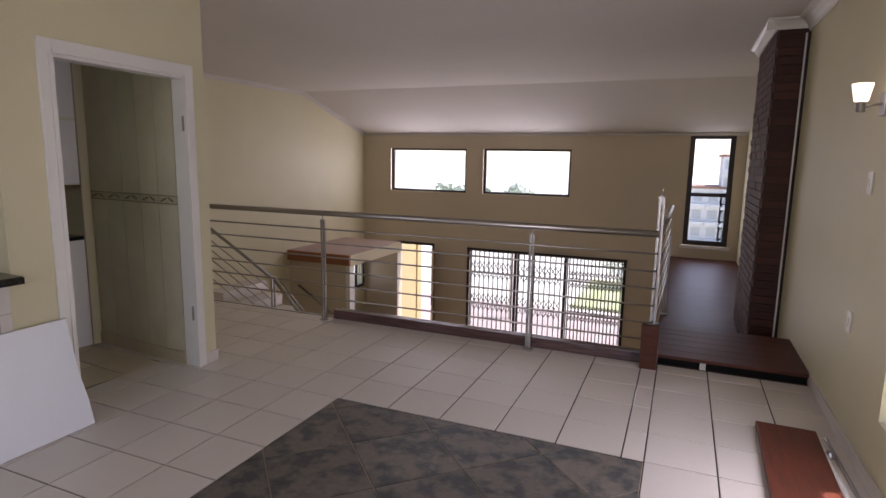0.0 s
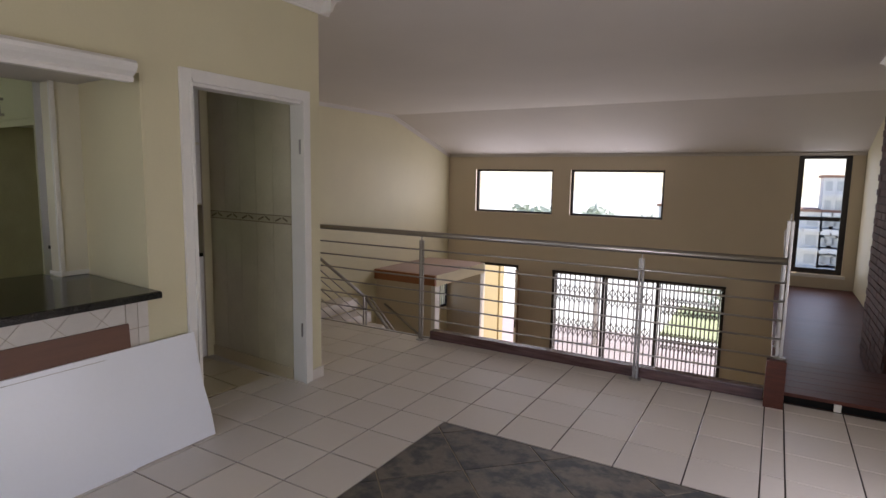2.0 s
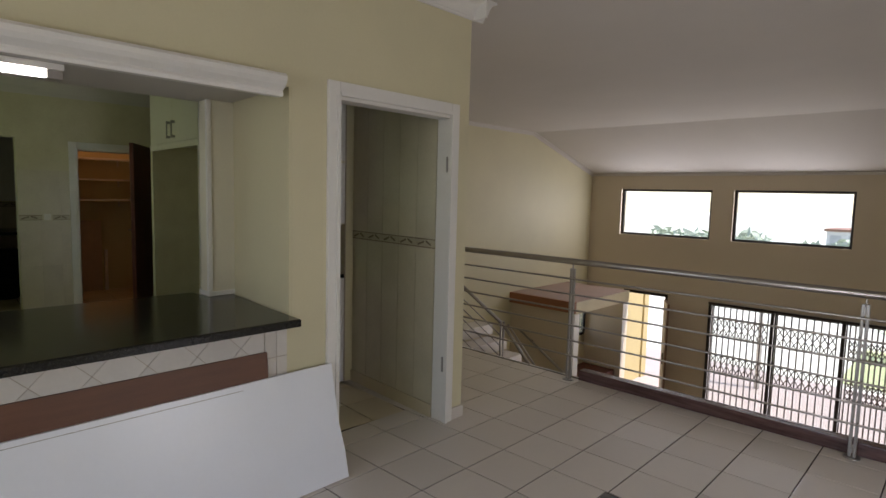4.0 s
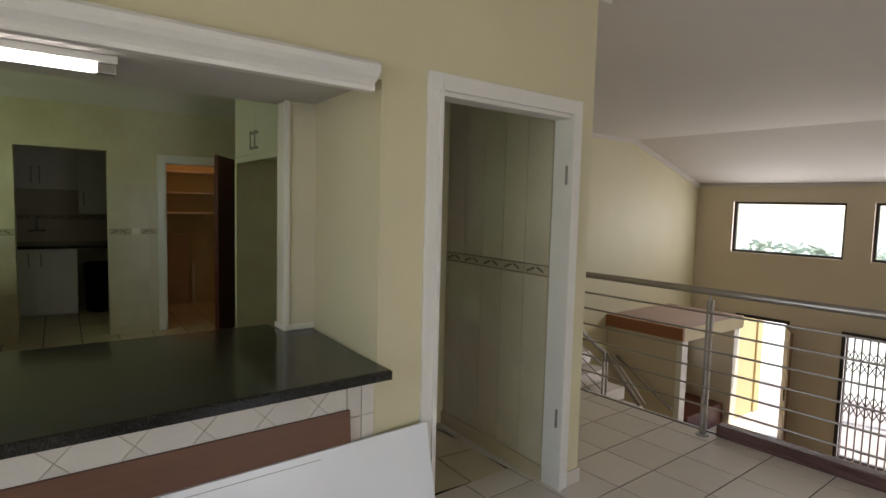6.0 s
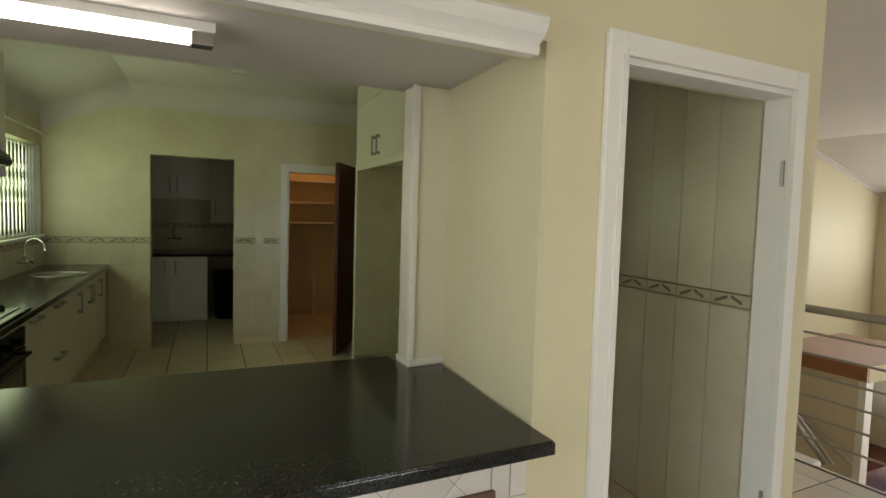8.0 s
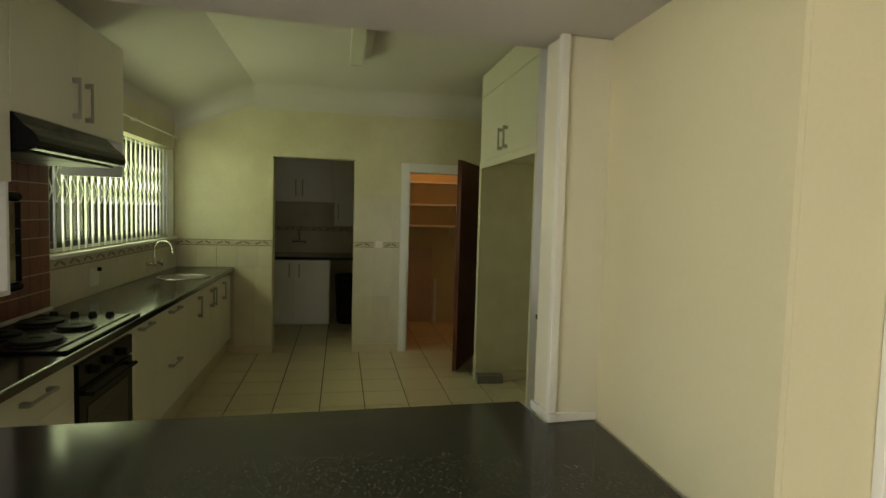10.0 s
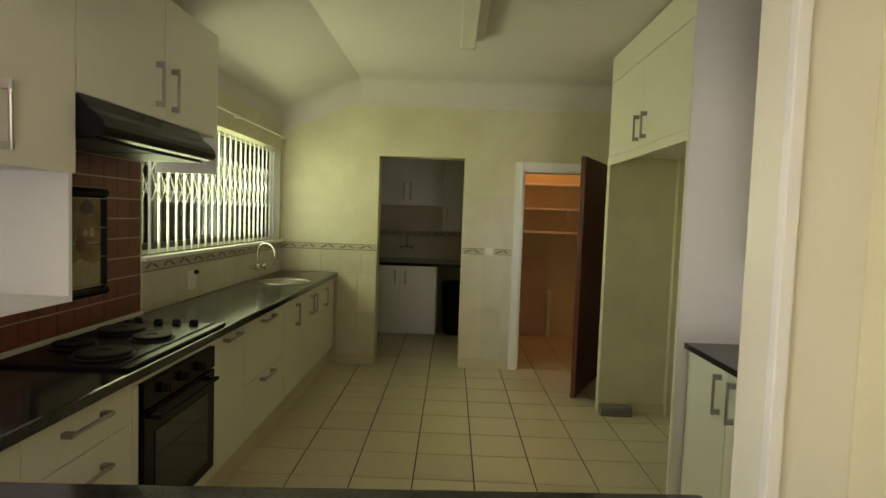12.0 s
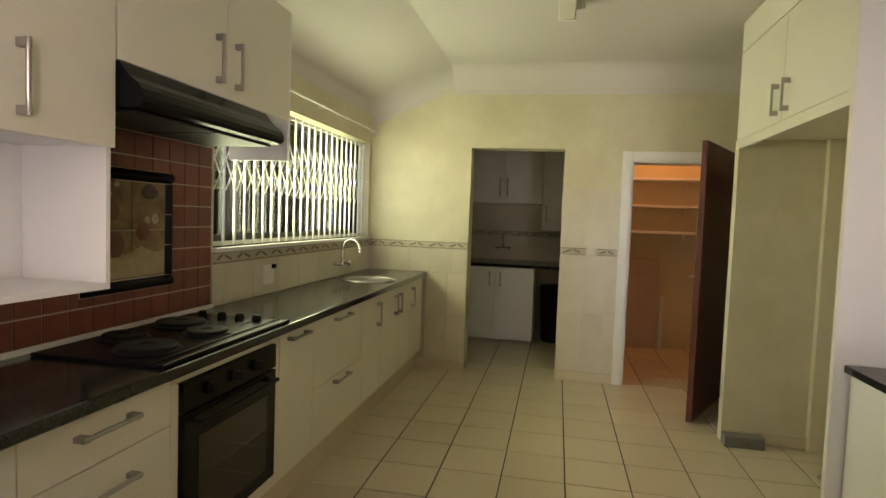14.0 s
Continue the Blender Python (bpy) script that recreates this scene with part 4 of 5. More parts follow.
part("panel", box(-6.24, YB + 0.27, HF - 0.05, -6.06, YB + 1.35, 0.3, bevel=0.01), PORCHY, pw)
part("pillar", box(-6.26, YB + 1.351, HF - 0.05, -6.02, YB + 1.60, 0.3, bevel=0.01), PORCHY, pw)
for x in (-4.2, 1.2):
    solid("terrace_post", tube(bmesh.new(), (x + 0.4, YB + 2.6, HF - 0.05), (x + 0.4, YB + 2.6, 0.1), 0.06), FARW, "white round terrace post", "post", group="terrace posts", smooth=True)


def translucent_leaf(m, tint):
    """Sun shining through thin leaves."""
    nt = m.node_tree
    out_node, bsdf = nt.nodes["Material Output"], nt.nodes["Principled BSDF"]
    tl, mix = nt.nodes.new("ShaderNodeBsdfTranslucent"), nt.nodes.new("ShaderNodeMixShader")
    tl.inputs["Color"].default_value = (*tint, 1)
    mix.inputs[0].default_value = 0.7
    nt.links.new(bsdf.outputs[0], mix.inputs[1])
    nt.links.new(tl.outputs[0], mix.inputs[2])
    nt.links.new(mix.outputs[0], out_node.inputs[0])


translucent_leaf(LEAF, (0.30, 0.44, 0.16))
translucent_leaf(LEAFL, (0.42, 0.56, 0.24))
# Haze and outdoor glare are mixed into this pale leaf colour.
LEAFP = material("haze_paled_foliage", (0.55, 0.60, 0.47), 0.7, scale=0.6, vary=0.3)


def leaf_clump(bm, centre, radius, count, rg, size=0.14):
    for _ in range(count):
        d = Vector((rg.gauss(0, 1), rg.gauss(0, 1), rg.gauss(0, 1))).normalized() * radius * rg.uniform(0.35, 1.0) ** 0.6
        c = Vector(centre) + Vector((d.x, d.y, d.z * 0.75))
        a = Vector((rg.gauss(0, 1), rg.gauss(0, 1), rg.gauss(0, 0.6))).normalized()
        u = a.cross(Vector((rg.gauss(0, 1), rg.gauss(0, 1), rg.gauss(0, 1)))).normalized()
        s = size * rg.uniform(0.6, 1.4)
        bm.faces.new([bm.verts.new(c + a * s), bm.verts.new(c + u * s * 0.45), bm.verts.new(c - a * s), bm.verts.new(c - u * s * 0.45)])


def tree(x, y, height, spread, seed, label, mat=LEAF, leaves=900, size=0.16, z0=HF - 0.16):
    rg = random.Random(seed)
    t = thing("tree", (x, y, z0), label, "tree", "garden trees")
    tr = bmesh.new()
    top = Vector((x + rg.uniform(-0.3, 0.3), y + rg.uniform(-0.3, 0.3), z0 + height * 0.7))
    segs = [Vector((x, y, z0)), Vector((x, y, z0)).lerp(top, 0.5) + Vector((rg.uniform(-0.15, 0.15), 0, 0)), top]
    for i, (a, c) in enumerate(zip(segs, segs[1:])):
        d = c - a
        bmesh.ops.create_cone(tr, cap_ends=True, segments=10, radius1=0.16 - 0.05 * i, radius2=0.11 - 0.06 * i, depth=d.length,
                              matrix=Matrix.Translation((a + c) / 2) @ d.to_track_quat("Z", "Y").to_matrix().to_4x4())
    cr = bmesh.new()
    for k in range(9):
        ang = k * 2.4
        tip = Vector((x + math.cos(ang) * spread * rg.uniform(0.4, 0.9), y + math.sin(ang) * spread * rg.uniform(0.4, 0.9), z0 + height * rg.uniform(0.5, 1.0)))
        a = segs[1].lerp(top, rg.uniform(0.2, 1))
        d = tip - a
        bmesh.ops.create_cone(tr, cap_ends=False, segments=6, radius1=0.05, radius2=0.015, depth=d.length,
                              matrix=Matrix.Translation((a + tip) / 2) @ d.to_track_quat("Z", "Y").to_matrix().to_4x4())
        leaf_clump(cr, tip, spread * rg.uniform(0.35, 0.6), leaves // 9, rg, size)
    part("trunk", tr, BARK, t)
    part("crown", cr, mat, t)
    return t


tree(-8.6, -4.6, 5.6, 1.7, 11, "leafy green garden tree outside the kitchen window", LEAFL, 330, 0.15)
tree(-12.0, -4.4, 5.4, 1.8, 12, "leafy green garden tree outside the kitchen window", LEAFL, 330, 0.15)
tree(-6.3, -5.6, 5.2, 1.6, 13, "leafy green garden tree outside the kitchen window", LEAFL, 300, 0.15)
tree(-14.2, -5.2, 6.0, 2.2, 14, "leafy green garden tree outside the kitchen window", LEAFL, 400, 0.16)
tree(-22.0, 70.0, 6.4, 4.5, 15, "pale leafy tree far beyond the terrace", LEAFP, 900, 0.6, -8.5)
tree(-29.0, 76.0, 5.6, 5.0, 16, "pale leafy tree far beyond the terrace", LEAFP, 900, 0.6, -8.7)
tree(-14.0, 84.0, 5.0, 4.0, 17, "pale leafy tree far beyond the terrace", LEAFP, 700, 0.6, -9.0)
hd = bmesh.new()
rg = random.Random(8)
for i in range(34):
    leaf_clump(hd, (-1.7 + i * 0.22, YB + 8.4 + rg.uniform(-0.2, 0.2), HF + 0.5 + rg.uniform(-0.2, 0.4)), 0.55, 70, rg, 0.10)
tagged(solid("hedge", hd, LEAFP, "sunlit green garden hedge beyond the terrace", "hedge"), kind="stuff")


def far_building(x, y, w, d, z1, label, floors=4, bays=6):
    zb = -13.0
    hb = thing("apartment_building", (x + w / 2, y, zb), label, "building")
    part("wall", box(x, y, zb, x + w, y + d, z1), FARW, hb)
    part("roof", box(x - 0.3, y - 0.3, z1, x + w + 0.3, y + d + 0.3, z1 + 0.35), ROOF, hb)
    fh, bw = (z1 - zb) / floors, w / bays
    win = mesh_of("window", box(-bw * 0.3, -0.06, 0, bw * 0.3, 0, fh * 0.5), FARD)
    slab = mesh_of("balcony", box(-bw * 0.42, -0.9, -0.12, bw * 0.42, 0, 0.35), FARW)
    for f in range(floors):
        for i in range(bays):
            for nm, me, dz in (("window", win, fh * 0.3), ("balcony", slab, 0.02)):
                o = new(nm, me)
                o.parent = hb
                o.location = Vector((x + bw * (i + 0.5), y, zb + f * fh + dz)) - BASE[hb]


kh = bmesh.new()
for i in range(40):
    leaf_clump(kh, (-16.5 + i * 0.28, -5.2 + rg.uniform(-0.8, 0.6) - 0.02 * i, rg.uniform(-1.6, 0.9)), 0.7, 70, rg, 0.12)
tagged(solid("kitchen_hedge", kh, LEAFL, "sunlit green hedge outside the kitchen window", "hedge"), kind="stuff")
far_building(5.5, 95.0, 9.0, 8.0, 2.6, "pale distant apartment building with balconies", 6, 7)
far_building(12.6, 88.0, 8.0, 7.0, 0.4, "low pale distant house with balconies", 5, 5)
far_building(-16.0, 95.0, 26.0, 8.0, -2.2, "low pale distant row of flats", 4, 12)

# ---- kitchen window with trellis ----
kwt = thing("kitchen_window", (-6.84, -0.78, 1.20), "dark-framed kitchen window over the sink", "window", kitchen=True)
b = bmesh.new()
for a in ((-8.06, 1.20, -5.62, 1.245), (-8.06, 2.03, -5.62, 2.075), (-8.06, 1.245, -8.015, 2.03), (-5.665, 1.245, -5.62, 2.03), (-6.04, 1.245, -5.95, 2.03),
          (-7.37, 1.245, -7.30, 2.03), (-7.885, 1.2455, -5.665, 1.27)):
    cube(b, a[0], -0.80, a[1], a[2], -0.76, a[3])
part("window_frame", b, BRONZE, kwt)
p = part("pane", box(-8.015, -0.782, 1.245, -5.665, -0.778, 2.03), GLASS, kwt)
p.visible_shadow = False
part("window_sill", box(-8.10, -0.648, 1.188, -5.60, -0.615, 1.212, bevel=0.004), WHITEP, kwt)
trellis_gate("window_gate", -8.02, -5.68, 1.215, 2.06, -0.70, [(1.52, 1.86, 2)], 0.106, WHITEG,
             "white folding trellis gate inside the kitchen window", axis_kitchen=True, bar=0.007, depth=0.003)
cr = thing("curtain_rail", (-6.9, -0.6, 2.19), "thin white curtain rail above the kitchen window", "curtain rail", kitchen=True)
part("rail", tube(bmesh.new(), (-8.08, -0.60, 2.185), (-5.85, -0.60, 2.185), 0.008), WHITEP, cr)
for x in (-8.05, -6.9, -5.9):
    part("bracket", box(x - 0.01, -0.648, 2.175, x + 0.01, -0.60, 2.20), PLASTIC, cr)

# ---- wall tiling in the kitchen ----
sp = structure("splashback", box(-5.585, -0.6485, 0.903, -3.76, -0.640, 1.72), WGROUT, "oxblood red tiled splashback behind the hob", True)
rt = {}
def red_tile(x0, x1, z0, z1):
    key = (round(x1 - x0, 3), round(z1 - z0, 3))
    if key not in rt:
        rt[key] = mesh_of("tile", box(0, 0, 0, key[0], 0.006, key[1], bevel=0.0015), RTILE)
    o = new("tile", rt[key])
    o.parent = sp
    o.location = (x0, -0.640, z0)


px0, px1, pz0, pz1 = -5.275, -4.765, 1.06, 1.565
pt = 0.108
for i in range(17):
    for k in range(8):
        x0, z0 = -5.58 + i * pt, 0.925 + k * 0.1
        x1, z1 = x0 + pt - 0.006, z0 + 0.094
        if z1 > 1.72 or x1 > -3.77 or (x1 > -4.57 and z1 > 1.14):
            continue
        if x1 <= px0 or x0 >= px1 or z1 <= pz0 or z0 >= pz1:
            red_tile(x0, x1, z0, z1)
            continue
        for a0, a1, c0, c1 in ((x0, min(x1, px0 - 0.003), z0, z1), (max(x0, px1 + 0.003), x1, z0, z1),
                               (max(x0, px0), min(x1, px1), z0, min(z1, pz0 - 0.003)), (max(x0, px0), min(x1, px1), max(z0, pz1 + 0.003), z1)):
            if a1 - a0 > 0.012 and c1 - c0 > 0.012:
                red_tile(a0, a1, c0, c1)
structure("splashback_foot", box(-5.60, -0.6395, 0.903, -3.86, -0.628, 0.922), WHITEP, "white silicone strip under the tiles", True)
pic = thing("tile_picture", (-5.065, -0.63, 1.04), "framed tile picture of a still life above the hob", "tile picture", kitchen=True)
part("backing", box(px0, -0.6395, pz0, px1, -0.634, pz1), WGROUT, pic)
for i in range(2):
    for k in range(2):
        part("picture_tile", box(px0 + 0.052 + i * 0.205, -0.6335, pz0 + 0.052 + k * 0.2025, px0 + 0.052 + i * 0.205 + 0.201, -0.627, pz0 + 0.052 + k * 0.2025 + 0.1985, bevel=0.002), PICT, pic)
PCLOTH = material("painted_cloth", (0.42, 0.33, 0.18), 0.3, scale=18, vary=0.3)
PFRUIT = material("painted_pots", (0.17, 0.06, 0.03), 0.3, scale=20, vary=0.3)
PPALE = material("painted_pale_petals", (0.50, 0.40, 0.27), 0.3, scale=30, vary=0.35)
PDARK = material("painted_dark_kettle", (0.06, 0.035, 0.02), 0.3, scale=24, vary=0.3)
cl = bmesh.new()
prism(cl, [(px0 + 0.058, pz0 + 0.06), (px0 + 0.45, pz0 + 0.06), (px0 + 0.45, pz0 + 0.15), (px0 + 0.38, pz0 + 0.175), (px0 + 0.29, pz0 + 0.15),
           (px0 + 0.20, pz0 + 0.185), (px0 + 0.12, pz0 + 0.155), (px0 + 0.058, pz0 + 0.165)], -0.6268, -0.6262, "Y")
part("painted_cloth", cl, PCLOTH, pic)
PROFILE = [(0.45, -0.9), (0.95, -0.35), (1.0, 0.1), (0.75, 0.6), (0.5, 0.8), (0.6, 1.0)]
for vx, vz, vr, mt in ((0.345, 0.195, 0.055, PFRUIT), (0.36, 0.33, 0.04, BROWN), (0.115, 0.30, 0.022, PPALE), (0.165, 0.295, 0.016, PPALE), (0.19, 0.245, 0.04, PFRUIT)):
    part("still_life_pot", lathe(bmesh.new(), [(vr * r, vr * h) for r, h in PROFILE], (px0 + vx, -0.6268, pz0 + vz), 16), mt, pic)
part("still_life_kettle", lathe(bmesh.new(), [(0.02, 0), (0.05, 0.015), (0.055, 0.035), (0.03, 0.055), (0.008, 0.065)], (px0 + 0.15, -0.6268, pz0 + 0.385), 16), PDARK, pic)
fr = random.Random(3)
for k in range(7):
    ang = k * 2.4
    part("still_life_flower", lathe(bmesh.new(), [(0.003, -0.012), (0.014, -0.004), (0.016, 0.004), (0.006, 0.012)],
                                    (px0 + 0.36 + 0.04 * math.cos(ang) * fr.uniform(0.5, 1), -0.6268, pz0 + 0.415 + 0.035 * math.sin(ang)), 10), PPALE if k % 2 else PFRUIT, pic)
for o in pic.children:
    if o.name.startswith("still_life"):
        o.scale = (1, 0.06, 1)
        o.location.y += (-0.6268 - BASE[pic].y) * 0.94
def frame_tile(a, b, inward):
    """A half-round frame tile from a to b along the picture's edge, its ends cut square to leave a pale joint."""
    bm2 = bmesh.new()
    a, b, w = Vector((a[0], 0, a[1])), Vector((b[0], 0, b[1])), Vector((inward[0], 0, inward[1]))
    d = (b - a).normalized() * 0.002
    prof = [(0.0, 0.0), (0.0, 0.008), (0.008, 0.018), (0.02, 0.024), (0.032, 0.02), (0.042, 0.01), (0.048, 0.004), (0.048, 0.0)]
    rings = [[bm2.verts.new(e + w * u + Vector((0, -0.6394 + v, 0))) for u, v in prof] for e in (a + d, b - d)]
    for k in range(len(prof)):
        n = (k + 1) % len(prof)
        bm2.faces.new((rings[0][k], rings[0][n], rings[1][n], rings[1][k]))
    bm2.faces.new(rings[0])
    bm2.faces.new(rings[1])
    bmesh.ops.recalc_face_normals(bm2, faces=bm2.faces[:])
    return bm2


pw3, ph3 = (px1 - px0) / 3, (pz1 - pz0 - 0.096) / 3
for k in range(3):
    for zz, inw in ((pz0, (0, 1)), (pz1, (0, -1))):
        part("frame_tile", frame_tile((px0 + k * pw3, zz), (px0 + (k + 1) * pw3, zz), inw), BLACK, pic, "glossy black half-round frame tile")
    for xx, inw in ((px0, (1, 0)), (px1, (-1, 0))):
        part("frame_tile", frame_tile((xx, pz0 + 0.048 + k * ph3), (xx, pz0 + 0.048 + (k + 1) * ph3), inw), BLACK, pic, "glossy black half-round frame tile")

wt_cache = {}


def wall_tiles(parent, axis, plane, u0, u1, z0, z1, w, h, mat=WTILE, out=1, gap=0.003):
    """Tiles laid on a wall face; axis is the wall's normal."""
    nu, nz = math.ceil((u1 - u0) / w - 0.01), math.ceil((z1 - z0) / h - 0.01)
    for i in range(nu):
        for k in range(nz):
            ua, za = u0 + i * w, z0 + k * h
            ub, zb = min(ua + w, u1) - gap, min(za + h, z1) - gap
            key = (axis, round(ub - ua, 3), round(zb - za, 3), mat.name, out)
            if key not in wt_cache:
                t = 0.006 * out
                wt_cache[key] = mesh_of("tile", box(0, 0, 0, ub - ua, t, zb - za) if axis == "y" else box(0, 0, 0, t, ub - ua, zb - za), mat)
            o = new("tile", wt_cache[key])
            o.parent = parent
            o.location = (ua, plane, za) if axis == "y" else (plane, ua, za)


def frieze(parent_name, axis, plane, u0, u1, z0, z1, out, label):
    """A band of relief tiles with a slanted leaf motif."""
    f = thing(parent_name, ((u0 + u1) / 2, plane, z0) if axis == "y" else (plane, (u0 + u1) / 2, z0), label, "tile frieze", kitchen=True)
    tagged(f, kind="structure")
    n = max(1, int(round((u1 - u0) / 0.2)))
    w = (u1 - u0) / n
    def bx(bm, ua, ub, za, zb, d0, d1):
        if axis == "y":
            cube(bm, ua, plane + out * d0, za, ub, plane + out * d1, zb)
        else:
            cube(bm, plane + out * d0, ua, za, plane + out * d1, ub, zb)
    for i in range(n):
        b = bmesh.new()
        bx(b, u0 + i * w, u0 + (i + 1) * w - 0.002, z0, z1, 0.0, 0.008)
        t = part("tile", b, FRIEZE, f)
        b = bmesh.new()
        bx(b, u0 + i * w, u0 + (i + 1) * w - 0.002, z0, z0 + 0.005, 0.0081, 0.0095)
        bx(b, u0 + i * w, u0 + (i + 1) * w - 0.002, z1 - 0.005, z1, 0.0081, 0.0095)
        hz = z1 - z0
        for a0, a1, s in ((0.10, 0.42, 1), (0.52, 0.78, -1)):
            k = 6
            for j in range(k):
                t0 = a0 + (a1 - a0) * j / k
                zc = z0 + hz * (0.3 + 0.4 * (j / k if s > 0 else 1 - j / k))
                bx(b, u0 + (i + t0) * w, u0 + (i + t0 + (a1 - a0) / k * 1.1) * w, zc - 0.006, zc + 0.007, 0.0081, 0.0105)
        part("motif", b, FDARK, t)
    return f


ks = structure("wall_tiling", cube(box(-8.119, 2.862, 0.0, -4.0955, 2.869, 2.75), -4.095, 2.940, 0.0, -3.08, 2.947, 2.75), WGROUT, "tall marbled tiles on the kitchen side wall", True)
wall_tiles(ks, "y", 2.940, -4.09, -3.085, 0.09, 1.169, 0.20, 1.079, out=-1)
wall_tiles(ks, "y", 2.940, -4.09, -3.085, 1.235, 2.75, 0.20, 1.08, out=-1)
wall_tiles(ks, "y", 2.862, -6.96, -5.535, 0.09, 1.125, 0.20, 0.52, out=-1)
wall_tiles(ks, "y", 2.862, -6.96, -5.535, 1.19, 1.98, 0.20, 0.52, out=-1)
frieze("frieze_side", "y", 2.940, -4.09, -3.085, 1.172, 1.232, -1, "relief tile frieze on the kitchen side wall")
frieze("frieze_recess", "y", 2.862, -6.96, -5.535, 1.128, 1.187, -1, "relief tile frieze in the fridge recess")
kb = structure("wall_tiling_back", box(-8.1195, -0.649, 0.09, -8.116, 0.300, 1.128), WGROUT, "marbled tiles on the kitchen back wall", True)
wall_tiles(kb, "x", -8.116, -0.648, 0.300, 0.905, 1.125, 0.20, 0.52, out=1)
wall_tiles(kb, "x", -8.116, -0.08, 0.300, 0.09, 0.905, 0.20, 0.42, out=1)
wall_tiles(kb, "x", -8.119, 1.134, 1.622, 0.09, 1.125, 0.20, 0.52, out=1)
wall_tiles(kb, "x", -8.119, 1.134, 1.622, 1.19, 1.70, 0.20, 0.52, out=1)
frieze("frieze_back", "x", -8.119, -0.648, 0.300, 1.128, 1.187, 1, "relief tile frieze on the kitchen back wall")
frieze("frieze_back", "x", -8.119, 1.134, 1.35, 1.128, 1.187, 1, "relief tile frieze between the doorways")
frieze("frieze_back", "x", -8.119, 1.45, 1.622, 1.128, 1.187, 1, "relief tile frieze between the doorways")
kl = structure("wall_tiling_window", box(-8.115, -0.649, 0.903, -5.605, -0.647, 1.128), WGROUT, "marbled tiles under the kitchen window", True)
wall_tiles(kl, "y", -0.647, -8.11, -5.605, 0.905, 1.125, 0.30, 0.22, out=1)
frieze("frieze_window", "y", -0.6485, -8.11, -5.605, 1.128, 1.187, 1, "relief tile frieze under the kitchen window")

# ---- sink, taps, sockets, lamps ----
sk = thing("kitchen_sink", (-7.22, -0.335, 0.903), "round stainless steel sink bowl in the worktop", "sink", kitchen=True)
part("rim", lathe(bmesh.new(), [(0.185, 0), (0.215, 0), (0.215, 0.004), (0.20, 0.007), (0.187, 0.004), (0.185, 0)], (-7.22, -0.335, 0.9025), 36, caps=False), STEEL, sk, smooth=True)
part("bowl", lathe(bmesh.new(), [(0.187, 0.002), (0.182, -0.02), (0.176, -0.11), (0.15, -0.138), (0.001, -0.143), (0.001, -0.146), (0.153, -0.141), (0.1785, -0.112), (0.1845, -0.02), (0.1885, 0.002)], (-7.22, -0.335, 0.9022), 36, caps=False), STEEL, sk, "deep brushed steel bowl", smooth=True)
part("drain", lathe(bmesh.new(), [(0.03, 0), (0.03, 0.002), (0.02, 0.003)], (-7.22, -0.335, 0.7595), 18), BLACKM, sk)


def wall_tap(pos, out, label, kitchen=True):
    x, y, z = pos
    t = thing("wall_tap", pos, label, "tap", kitchen=kitchen)
    o = Vector(out)
    s = Vector((o.y, o.x, 0))
    c = Vector(pos)
    b = bmesh.new()
    tube(b, c - s * 0.09 + o * 0.045, c + s * 0.09 + o * 0.045, 0.013)
    for k in (-1, 1):
        tube(b, c + s * 0.075 * k, c + s * 0.075 * k + o * 0.05, 0.014)
    part("body", b, CHROME, t, smooth=True)
    for k in (-1, 1):
        h = bmesh.new()
        e = c + s * 0.075 * k + o * 0.055
        tube(h, e, e + o * 0.035, 0.016)
        tube(h, e + o * 0.03 - Vector((0, 0, 0.03)), e + o * 0.03 + Vector((0, 0, 0.03)), 0.006)
        tube(h, e + o * 0.03 - s * 0.03, e + o * 0.03 + s * 0.03, 0.006)
        part("handle", h, CHROME, t, smooth=True)
    sp2 = bmesh.new()
    pts = []
    for i in range(13):
        a = math.pi * i / 12
        pts.append(c + o * (0.045 + 0.075 * (1 - math.cos(a))) + Vector((0, 0, 0.11 + 0.085 * math.sin(a))))
    pts = [c + o * 0.045] + pts + [pts[-1] - Vector((0, 0, 0.03))]
    for a, d in zip(pts, pts[1:]):
        tube(sp2, a, d, 0.0095, 10)
    part("spout", sp2, CHROME, t, smooth=True)


wall_tap((-7.31, -0.6465, 1.012), (0, 1, 0), "chrome wall tap with a swan-neck spout over the sink")


def wall_plate(name, x, y, z, w, h, normal, label, kitchen=False, rocker=True):
    n = Vector(normal)
    pl = thing(name, (x, y, z), label, "switch" if rocker else "socket", kitchen=kitchen)
    def bx(hw, hh, d0, d1, bev):
        if abs(n.x) > 0.5:
            return box(x + n.x * d0, y - hw, z - hh, x + n.x * d1, y + hw, z + hh, bevel=bev)
        return box(x - hw, y + n.y * d0, z - hh, x + hw, y + n.y * d1, z + hh, bevel=bev)
    part("cover", bx(w / 2, h / 2, 0, 0.009, 0.002), PLASTIC, pl)
    part("rocker", bx(w * 0.16, h * 0.2, 0.0091, 0.014, 0.001), PLASTIC, pl)
    return pl


wall_plate("light_switch", XR, 3.62, 1.435, 0.075, 0.12, (-1, 0, 0), "ivory light switch on the lamp wall")
wall_plate("wall_socket", XR, 3.67, 0.66, 0.075, 0.12, (-1, 0, 0), "ivory wall plate low on the lamp wall", rocker=False)
so = wall_plate("wall_socket", -6.18, -0.640, 1.024, 0.12, 0.12, (0, 1, 0), "white wall socket between worktop and window", True, False)
part("plug", box(-6.235, -0.63, 1.06, -6.205, -0.61, 1.085, bevel=0.004), BLACKM, so)
